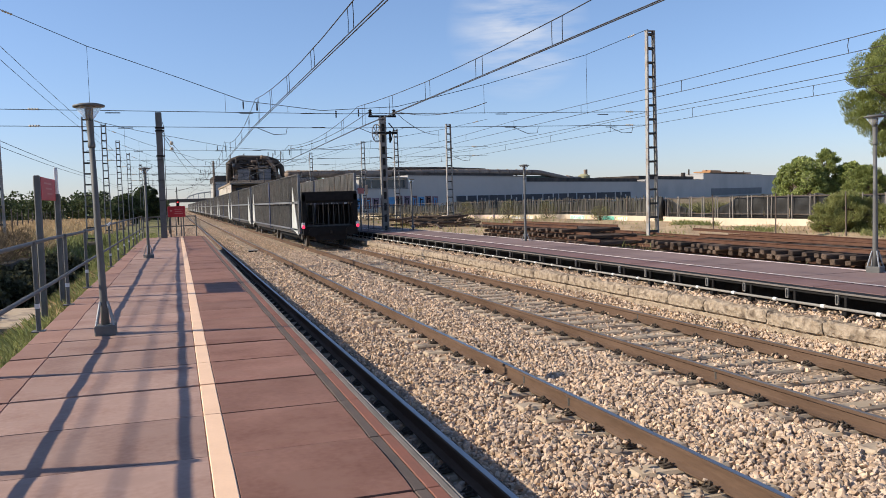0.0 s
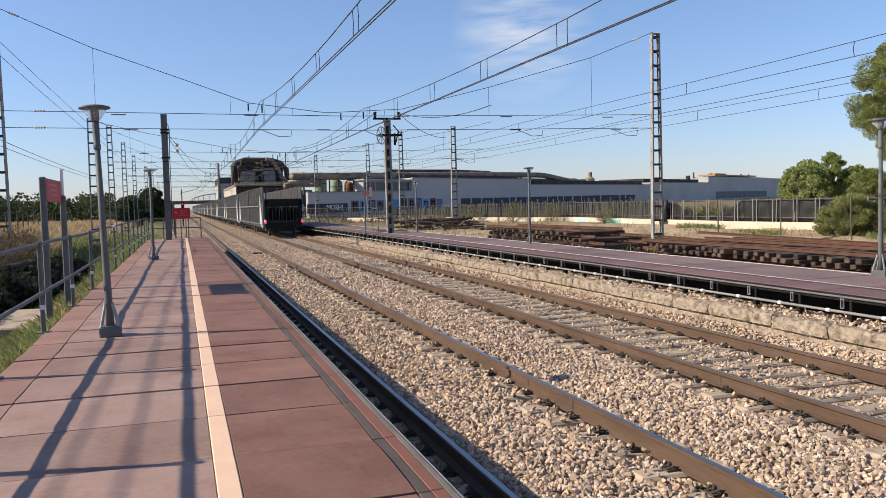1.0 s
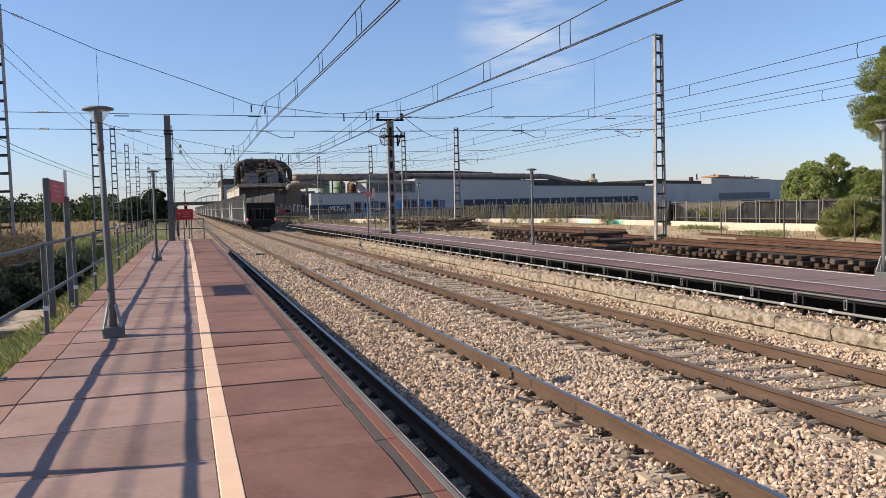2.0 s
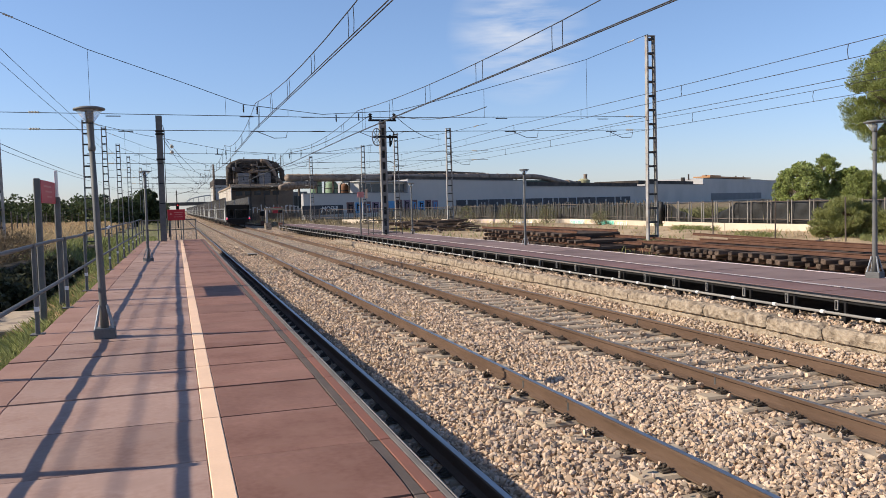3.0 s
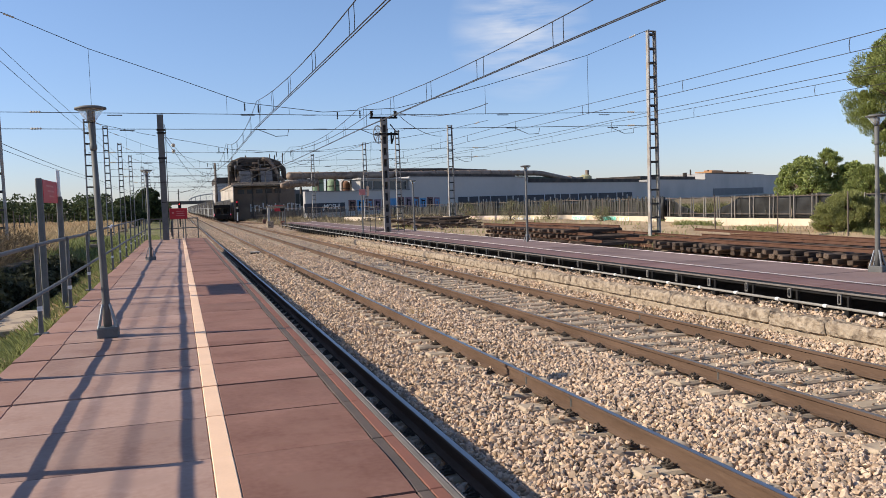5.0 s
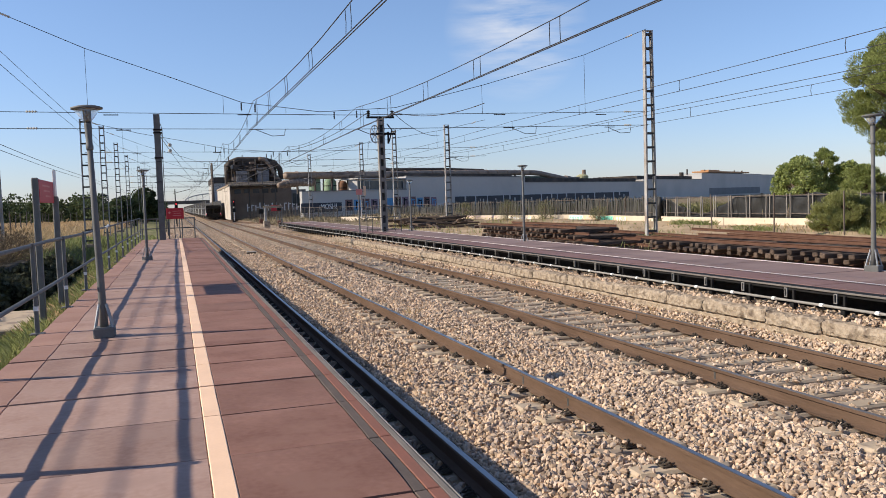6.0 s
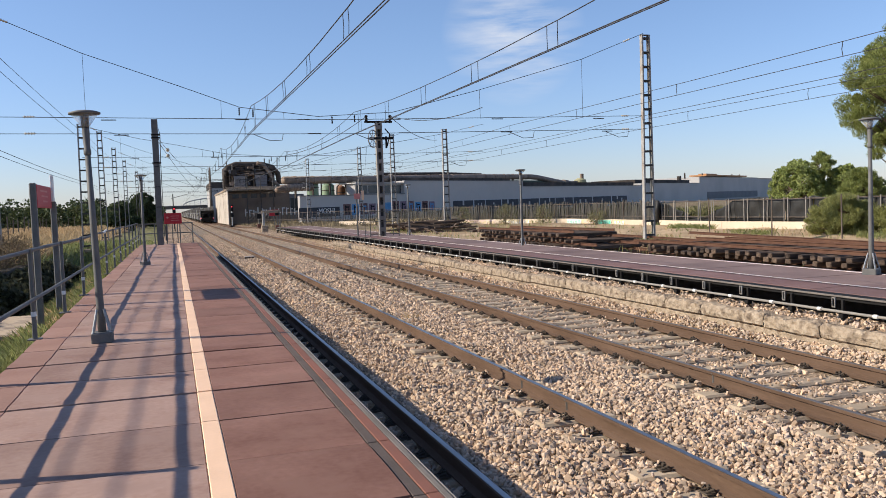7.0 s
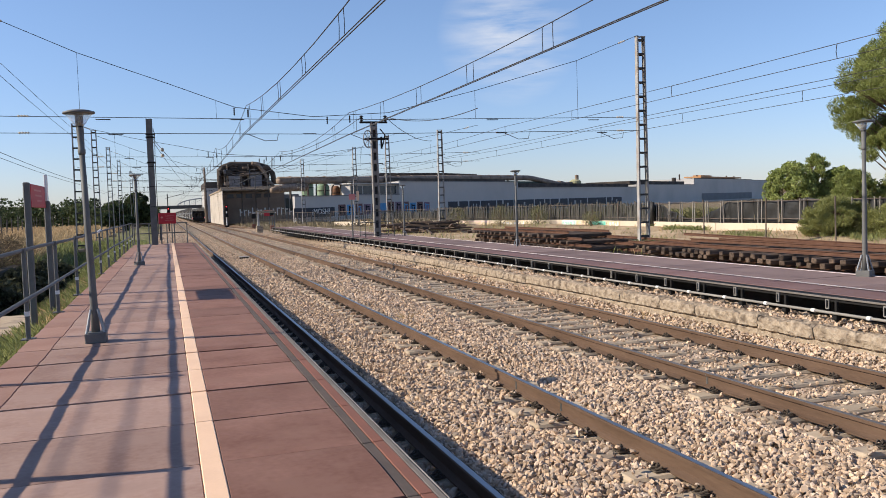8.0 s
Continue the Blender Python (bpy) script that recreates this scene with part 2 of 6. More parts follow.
# ---- mesh helpers ----
class Build:
    """Collects vertices and faces of one part."""

    def __init__(self):
        self.v, self.f = [], []

    def add(self, v, f):
        k = len(self.v)
        self.v += [tuple(p) for p in v]
        self.f += [tuple(i + k for i in q) for q in f]
        return self

    def box(self, c, s, m=None, cham=0.0):
        """A box by centre and full size; cham: width of its broken edges."""
        hx, hy, hz = (a / 2 for a in s)
        if not cham:
            v = [(x, y, z) for x in (-hx, hx) for y in (-hy, hy) for z in (-hz, hz)]
            f = [(0, 1, 3, 2), (4, 6, 7, 5), (0, 4, 5, 1), (2, 3, 7, 6), (0, 2, 6, 4), (1, 5, 7, 3)]
        else:
            k, v = cham, []
            sg = [(x, y, z) for x in (-1, 1) for y in (-1, 1) for z in (-1, 1)]
            for x, y, z in sg:
                v += [(x * hx, y * (hy - k), z * (hz - k)), (x * (hx - k), y * hy, z * (hz - k)), (x * (hx - k), y * (hy - k), z * hz)]
            q = [(0, 1, 3, 2), (4, 6, 7, 5), (0, 4, 5, 1), (2, 3, 7, 6), (0, 2, 6, 4), (1, 5, 7, 3)]
            ax = [0, 0, 1, 1, 2, 2]
            f = [tuple(3 * i + a for i in g) for g, a in zip(q, ax)]
            for i in range(8):
                p = sg[i]
                f.append((3 * i, 3 * i + 1, 3 * i + 2) if p[0] * p[1] * p[2] > 0 else (3 * i, 3 * i + 2, 3 * i + 1))
                for a, step in ((0, 4), (1, 2), (2, 1)):
                    if p[a] < 0:
                        j, (b1, b2) = i + step, [b for b in range(3) if b != a]
                        e = (3 * i + b1, 3 * j + b1, 3 * j + b2, 3 * i + b2)
                        f.append(e)
        if m:
            v = [m @ Vector(p) for p in v]
        return self.add([(p[0] + c[0], p[1] + c[1], p[2] + c[2]) for p in v], f)

    def tube(self, a, b, r1, r2=None, n=10, caps=True):
        """A round bar from a to b."""
        a, b = Vector(a), Vector(b)
        r2 = r1 if r2 is None else r2
        d = (b - a).normalized()
        u = d.orthogonal().normalized()
        w = d.cross(u)
        v = []
        for p, r in ((a, r1), (b, r2)):
            v += [p + r * (math.cos(t) * u + math.sin(t) * w) for t in (2 * math.pi * i / n for i in range(n))]
        f = [(i, (i + 1) % n, n + (i + 1) % n, n + i) for i in range(n)]
        if caps:
            f += [tuple(range(n - 1, -1, -1)), tuple(range(n, 2 * n))]
        return self.add(v, f)

    def pipe(self, pts, r, n=8):
        """A bent bar through pts."""
        pts = [Vector(p) for p in pts]
        v, f = [], []
        u = None
        for i, p in enumerate(pts):
            d = (pts[min(i + 1, len(pts) - 1)] - pts[max(i - 1, 0)]).normalized()
            u = d.orthogonal().normalized() if u is None else (u - u.dot(d) * d).normalized()
            w = d.cross(u)
            rr = r[i] if isinstance(r, (list, tuple)) else r
            v += [p + rr * (math.cos(t) * u + math.sin(t) * w) for t in (2 * math.pi * k / n for k in range(n))]
        for i in range(len(pts) - 1):
            f += [(i * n + k, i * n + (k + 1) % n, (i + 1) * n + (k + 1) % n, (i + 1) * n + k) for k in range(n)]
        e = (len(pts) - 1) * n
        f += [tuple(range(n - 1, -1, -1)), tuple(range(e, e + n))]
        return self.add(v, f)

    def lathe(self, c, prof, n=20):
        """A turned form: prof is (radius, height) from bottom to top."""
        v, f = [], []
        for r, z in prof:
            v += [(c[0] + r * math.cos(t), c[1] + r * math.sin(t), c[2] + z) for t in (2 * math.pi * k / n for k in range(n))]
        for i in range(len(prof) - 1):
            f += [(i * n + k, i * n + (k + 1) % n, (i + 1) * n + (k + 1) % n, (i + 1) * n + k) for k in range(n)]
        e = (len(prof) - 1) * n
        f += [tuple(range(n - 1, -1, -1)), tuple(range(e, e + n))]
        return self.add(v, f)

    def extrude_y(self, prof, y0, y1):
        """A closed outline in x, z drawn along y."""
        n = len(prof)
        v = [(x, y, z) for y in (y0, y1) for x, z in prof]
        f = [(i, (i + 1) % n, n + (i + 1) % n, n + i) for i in range(n)]
        f += [tuple(range(n - 1, -1, -1)), tuple(range(n, 2 * n))]
        return self.add(v, f)

    def mesh(self, name, material, smooth=False):
        me = bpy.data.meshes.new(name)
        me.from_pydata(self.v, [], self.f)
        bm = bmesh.new()
        bm.from_mesh(me)
        if len(self.f) < 60000:
            bmesh.ops.recalc_face_normals(bm, faces=bm.faces)
        bm.to_mesh(me)
        bm.free()
        me.materials.append(material)
        if smooth:
            me.polygons.foreach_set("use_smooth", [True] * len(me.polygons))
        return me


def part(name, b, material, parent=None, label="", smooth=False, at=None):
    """Links a Build, or a ready mesh, as one mesh object under a thing or a part."""
    me = b if isinstance(b, bpy.types.Mesh) else b.mesh(name, material, smooth)
    ob = new(name, me)
    if at is not None:
        ob.matrix_basis = at
    if parent:
        ob.parent = parent
    return tagged(ob, label) if label else ob


def thing(name, m, label, category, group="", kind=""):
    ob = new(name)
    ob.matrix_basis = m
    ob.empty_display_size = 0.2
    return tagged(ob, label, category, group, kind)


def soup(name, verts, faces, material):
    """A large mesh from numpy arrays of triangles."""
    me = bpy.data.meshes.new(name)
    me.vertices.add(len(verts))
    me.vertices.foreach_set("co", verts.astype(np.float32).ravel())
    me.loops.add(faces.size)
    me.loops.foreach_set("vertex_index", faces.astype(np.int32).ravel())
    me.polygons.add(len(faces))
    me.polygons.foreach_set("loop_start", np.arange(0, faces.size, 3, dtype=np.int32))
    me.update(calc_edges=True)
    me.validate()
    me.polygons.foreach_set("use_smooth", [False] * len(faces))
    me.materials.append(material)
    return me


RNG = np.random.default_rng(7)
PZ = 0.62          # platform top above the rail head
TRACKS = ((3.05, "near"), (6.94, "far"))
GAUGE = 1.74


# ---- ground ----
def ground_height(x, y):
    """Level of the ground across the line: field, ditch, platform bank, track bed, yard."""
    z = np.interp(x, [-60, -14, -9.5, -6.9, -5.7, -5.2, -4.6, -3.4, -2.3, -1.9, -1.5, -1.0, 1.0, 1.35, 8.7, 8.86, 9.3, 12.2, 16, 26.5, 28.6, 31.2, 33, 60],
                  [0.4, 0.3, 0.35, 0.5, 0.55, 0.35, -0.55, -0.35, 0.15, 0.35, 0.3, -0.3, -0.3, -0.24, -0.2, 0.17, 0.2, 0.2, 0.1, -0.05, 0.05, 0.08, 0.2, 0.3])
    far = np.clip((y - 48) / 20, 0, 1)
    zf = np.interp(x, [-60, -9, -6, -1.5, 0.8, 9.5, 11, 14, 60], [0.4, 0.1, 0.0, -0.3, -0.24, -0.24, -0.1, 0.1, 0.2])
    return z * (1 - far) + zf * far


def make_ground():
    xs = np.unique(np.concatenate([np.linspace(-4000, -200, 14), np.linspace(-200, -30, 18), np.linspace(-30, 40, 180), np.linspace(40, 300, 30), np.linspace(300, 4000, 14)]))
    ys = np.unique(np.concatenate([np.linspace(-600, -20, 12), np.linspace(-20, 60, 120), np.linspace(60, 300, 60), np.linspace(300, 4500, 20)]))
    gx, gy = np.meshgrid(xs, ys)
    z = ground_height(gx, gy)
    rough = np.array([noise.noise((x * 0.5, y * 0.5, 0)) for x, y in zip(gx.ravel(), gy.ravel())]).reshape(gx.shape)
    amp = np.interp(gx, [-30, -2.5, -1.5, 12, 14, 40], [0.25, 0.12, 0.0, 0.02, 0.15, 0.25])
    z = z + rough * amp
    v = np.stack([gx.ravel(), gy.ravel(), z.ravel()], 1)
    nx, ny = len(xs), len(ys)
    i = (np.arange(ny - 1)[:, None] * nx + np.arange(nx - 1)[None]).ravel()
    f = np.concatenate([np.stack([i, i + 1, i + nx + 1], 1), np.stack([i, i + nx + 1, i + nx], 1)])
    m = bpy.data.materials.new("ground")
    m.use_nodes = True
    n, l = m.node_tree.nodes, m.node_tree.links
    b = n["Principled BSDF"]
    b.inputs["Roughness"].default_value = 0.95
    b.inputs["Specular IOR Level"].default_value = 0.15
    co = n.new("ShaderNodeTexCoord")
    sep = n.new("ShaderNodeSeparateXYZ")
    l.new(co.outputs["Object"], sep.inputs[0])
    wob = n.new("ShaderNodeTexNoise")
    wob.inputs["Scale"].default_value, wob.inputs["Detail"].default_value = 0.35, 6
    l.new(co.outputs["Object"], wob.inputs["Vector"])
    sx = n.new("ShaderNodeMath")
    sx.operation = "MULTIPLY_ADD"
    sx.inputs[1].default_value = 2.4
    l.new(wob.outputs["Fac"], sx.inputs[0])
    l.new(sep.outputs["X"], sx.inputs[2])

    def noisy(c1, c2, scale, detail=8):
        k = n.new("ShaderNodeTexNoise")
        k.inputs["Scale"].default_value, k.inputs["Detail"].default_value = scale, detail
        l.new(co.outputs["Object"], k.inputs["Vector"])
        r = n.new("ShaderNodeValToRGB")
        r.color_ramp.elements[0].position, r.color_ramp.elements[1].position = 0.36, 0.64
        r.color_ramp.elements[0].color, r.color_ramp.elements[1].color = (*c1, 1), (*c2, 1)
        l.new(k.outputs["Fac"], r.inputs["Fac"])
        return r.outputs["Color"]

    def blend(a, b2, x0, x1):
        mr = n.new("ShaderNodeMapRange")
        mr.inputs["From Min"].default_value, mr.inputs["From Max"].default_value = x0, x1
        l.new(sx.outputs[0], mr.inputs["Value"])
        mx = n.new("ShaderNodeMix")
        mx.data_type = "RGBA"
        l.new(mr.outputs[0], mx.inputs[0])
        l.new(a, mx.inputs[6])
        l.new(b2, mx.inputs[7])
        return mx.outputs[2]

    straw = noisy((0.30, 0.205, 0.105), (0.43, 0.31, 0.17), 0.8)
    green = noisy((0.10, 0.12, 0.04), (0.26, 0.22, 0.11), 1.6)
    vor = n.new("ShaderNodeTexVoronoi")
    vor.inputs["Scale"].default_value = 16
    l.new(co.outputs["Object"], vor.inputs["Vector"])
    vr = n.new("ShaderNodeValToRGB")
    vr.color_ramp.elements[0].color, vr.color_ramp.elements[1].color = (0.15, 0.105, 0.068, 1), (0.44, 0.33, 0.23, 1)
    vs = n.new("ShaderNodeSeparateColor")
    l.new(vor.outputs["Color"], vs.inputs[0])
    l.new(vs.outputs[0], vr.inputs["Fac"])
    sand = noisy((0.34, 0.245, 0.15), (0.47, 0.355, 0.23), 0.7)
    c = blend(straw, green, -11, -8)
    c = blend(c, vr.outputs["Color"], -0.2, 0.2)
    c = blend(c, sand, 12.5, 15.5)
    scrub = noisy((0.13, 0.10, 0.06), (0.26, 0.20, 0.125), 0.9)
    far_y, far_x, both2 = n.new("ShaderNodeMapRange"), n.new("ShaderNodeMapRange"), n.new("ShaderNodeMath")
    both2.operation = "MULTIPLY"
    far_y.inputs["From Min"].default_value, far_y.inputs["From Max"].default_value = 52, 78
    far_x.inputs["From Min"].default_value, far_x.inputs["From Max"].default_value = 11.5, 13.5
    l.new(sep.outputs["Y"], far_y.inputs["Value"])
    l.new(sx.outputs[0], far_x.inputs["Value"])
    l.new(far_y.outputs[0], both2.inputs[0])
    l.new(far_x.outputs[0], both2.inputs[1])
    mxs = n.new("ShaderNodeMix")
    mxs.data_type = "RGBA"
    l.new(both2.outputs[0], mxs.inputs[0])
    l.new(c, mxs.inputs[6])
    l.new(scrub, mxs.inputs[7])
    l.new(mxs.outputs[2], b.inputs["Base Color"])
    bp = n.new("ShaderNodeBump")
    bp.inputs["Strength"].default_value, bp.inputs["Distance"].default_value = 0.7, 0.03
    l.new(vor.outputs["Distance"], bp.inputs["Height"])
    l.new(bp.outputs[0], b.inputs["Normal"])
    me = soup("ground", v, f, m)
    me.polygons.foreach_set("use_smooth", [True] * len(me.polygons))
    tagged(new("ground", me), "dry ground with track ballast, grass banks and sandy yard", "ground", kind="structure")


make_ground()


# ---- tracks ----
M_RAILTOP2 = mat("dull_rail_head", (0.16, 0.135, 0.12), (0.2, 0.175, 0.16), 6, 0.5, 0.5, bump=0.05, stretch=(1, 0.08, 1))
RAIL_PROF = [(-0.07, -0.165), (0.07, -0.165), (0.07, -0.15), (0.012, -0.125), (0.012, -0.045), (0.036, -0.032), (0.036, -0.006), (0.028, -0.0015), (-0.028, -0.0015), (-0.036, -0.006), (-0.036, -0.032), (-0.012, -0.045), (-0.012, -0.125), (-0.07, -0.15)]


M_CLIP = mat("dark_clip_steel", (0.055, 0.044, 0.034), (0.09, 0.07, 0.052), 8, 0.8, spec=0.2)


def make_clip():
    """A rail clip: a plate, two bent spring loops and a tall bolt with its nut."""
    b = Build()
    b.box((0.01, 0, 0.0), (0.13, 0.15, 0.02), cham=0.005)
    b.tube((0.0, 0, 0.0), (0.0, 0, 0.085), 0.013, n=6)
    b.tube((0.0, 0, 0.045), (0.0, 0, 0.068), 0.026, n=6)
    b.pipe([(-0.05, -0.05, 0.012), (0.0, -0.075, 0.055), (0.055, -0.04, 0.02), (0.0, 0, 0.04), (0.055, 0.04, 0.02), (0.0, 0.075, 0.055), (-0.05, 0.05, 0.012)], 0.013, 5)
    b.v = [(x * 0.8, y * 0.8, z * 0.72) for x, y, z in b.v]
    return b.mesh("rail_clip", M_CLIP)


def make_tracks():
    sl = Build().box((0, 0, 0), (2.6, 0.25, 0.2), cham=0.025).mesh("sleeper", M_SLEEPER)
    # waisted sleepers: two high ends and a low middle
    waist = Build()
    for x, w in ((-1.01, 0.58), (0.86, 0.88)):
        waist.box((x, 0, 0), (w, 0.25, 0.2), cham=0.025)
    waist = waist.box((-0.14, 0, -0.05), (1.2, 0.2, 0.1), cham=0.02).mesh("sleeper", M_SLEEPER)
    clip = make_clip()
    for cx, which in TRACKS:
        t = thing("railway_track", pose(cx, 0, 0), "straight railway track with rusty rails on concrete sleepers", "railway track", "parallel running lines", kind="structure")
        for s in (-1, 1):
            r = part("rail", Build().extrude_y([(x + s * GAUGE / 2, z) for x, z in RAIL_PROF], -30, 700), M_RAIL, t, "long rusty steel rail")
            part("rail_head", Build().box((s * GAUGE / 2, 335, 0), (0.05, 730, 0.004)), M_RAILTOP if which == "near" else M_RAILTOP2, r, "polished running surface")
        y0 = 5.92 if which == "near" else 6.25
        rest = Build()
        y = y0 - 22 * 0.6
        while y < 260:
            jy, jr = RNG.uniform(-0.02, 0.02), RNG.uniform(-0.6, 0.6)
            if y < 95:
                part("sleeper", waist if which == "near" else sl, None, t, at=pose(0, y + jy, -0.266 + RNG.uniform(-0.008, 0.004), 0, 0, jr))
            else:
                rest.box((0, y, -0.272), (2.6, 0.25, 0.2))
            if 2 < y < 32:
                for s in (-1, 1):
                    for o in (-1, 1):
                        part("rail_clip", clip, None, t, at=pose(s * GAUGE / 2 + o * 0.13, y + jy, -0.152, 0, 0, 0 if o > 0 else 180))
            y += 0.6
        tagged(part("far_sleepers", rest, M_SLEEPER, t, "distant run of sleepers"), kind="stuff")
        # rail joints with fishplates
        for s, yj in (((1, 9.14), (1, 7.94)) if which == "near" else ((-1, 8.35), (1, 13.0))):
            j = Build().box((s * GAUGE / 2, yj, -0.085), (0.05, 0.035, 0.13), cham=0.012).box((s * GAUGE / 2, yj, -0.02), (0.078, 0.03, 0.03), cham=0.008)
            part("rail_weld", j, M_WAGON, t)


make_tracks()


# ---- platforms ----
def slab_mesh(name, w, l, h, material, cup=0.0):
    """A cast slab with broken edges; cup: how far its middle has sunk or risen."""
    if not cup:
        return Build().box((0, 0, -h / 2), (w, l, h), cham=0.004).mesh(name, material)
    n, c, v, f = 8, 0.006, [], []
    for k in range(n + 1):
        y = -l / 2 + l * k / n
        z = cup * (math.cos(2 * math.pi * k / n) - 1) / 2 - (c if k in (0, n) else 0)
        v += [(-w / 2, y, z - c), (-w / 2 + c, y, z), (w / 2 - c, y, z), (w / 2, y, z - c), (w / 2, y, -h), (-w / 2, y, -h)]
    for k in range(n):
        f += [(6 * k + i, 6 * k + (i + 1) % 6, 6 * k + 6 + (i + 1) % 6, 6 * k + 6 + i) for i in range(6)]
    f += [tuple(range(5, -1, -1)), tuple(range(6 * n, 6 * n + 6))]
    return Build().add(v, f).mesh(name, material)


M_COPING2 = mat("worn_edge_steel", (0.17, 0.157, 0.14), (0.24, 0.222, 0.2), 4, 0.7, bump=0.2, spec=0.25)


def near_platform():
    p = thing("platform_near", pose(0, 0, 0), "low station platform of red concrete slabs with a cream line", "platform", kind="structure")
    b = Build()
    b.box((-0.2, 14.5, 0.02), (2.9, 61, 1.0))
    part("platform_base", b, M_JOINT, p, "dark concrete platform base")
    step, gap = 1.05, 0.016
    k0, n = -12, 54
    cups = (-0.005, -0.002, 0.003, 0.006, 0.009)
    worn = [slab_mesh("floor_slab", 1.455, step - gap, 0.1, M_SLAB_DUSTY, c) for c in cups]
    paint = [slab_mesh("cream_line", 0.125, step - 0.006, 0.1, M_CREAM, c) for c in cups]
    main = [slab_mesh("floor_slab", 0.862, step - gap, 0.1, M_SLAB, c) for c in cups]
    side = [slab_mesh("border_slab", 0.36, step - gap, 0.1, M_SLAB_EDGE, c) for c in cups]
    dark = [slab_mesh("dark_strip", 0.068, step - 0.012, 0.1, M_DARKBAND)]
    oran = [slab_mesh("orange_strip", 0.074, step - 0.014, 0.1, M_ORANGE)]
    for i in range(n):
        y = 4.605 + (i + k0) * step
        if y > 44.9:
            break
        tilt, lift, c = RNG.uniform(-0.42, 0.42), RNG.uniform(-0.006, 0.001), int(RNG.integers(0, 5))
        for mes, x, nm in ((worn, -0.6135, "floor_slab"), (paint, 0.1785, "cream_line"), (main, 0.6735, "floor_slab"), (side, -1.525, "border_slab"), (dark, 1.144, "dark_strip"), (oran, 1.218, "orange_strip")):
            dz = lift if "slab" in nm else lift + 0.003 if nm == "cream_line" else (-0.006 if nm == "dark_strip" else -0.003)
            rx = tilt + RNG.uniform(-0.06, 0.06) if "slab" in nm else tilt if nm == "cream_line" else 0.0
            part(nm, mes[c % len(mes)], None, p, at=pose(x, y + RNG.uniform(-0.004, 0.004), PZ + dz, rx, RNG.uniform(-0.2, 0.2) if "slab" in nm else 0.0, 0))
    e = Build().box((1.278, 17.4, PZ - 0.06), (0.042, 54.8, 0.11), cham=0.006)
    part("edge_coping", e, M_COPING, p, "grey concrete coping")
    e = Build().box((1.314, 17.4, PZ - 0.072), (0.028, 54.8, 0.12), cham=0.012)
    part("edge_angle", e, M_COPING2, p, "steel edge angle")


near_platform()


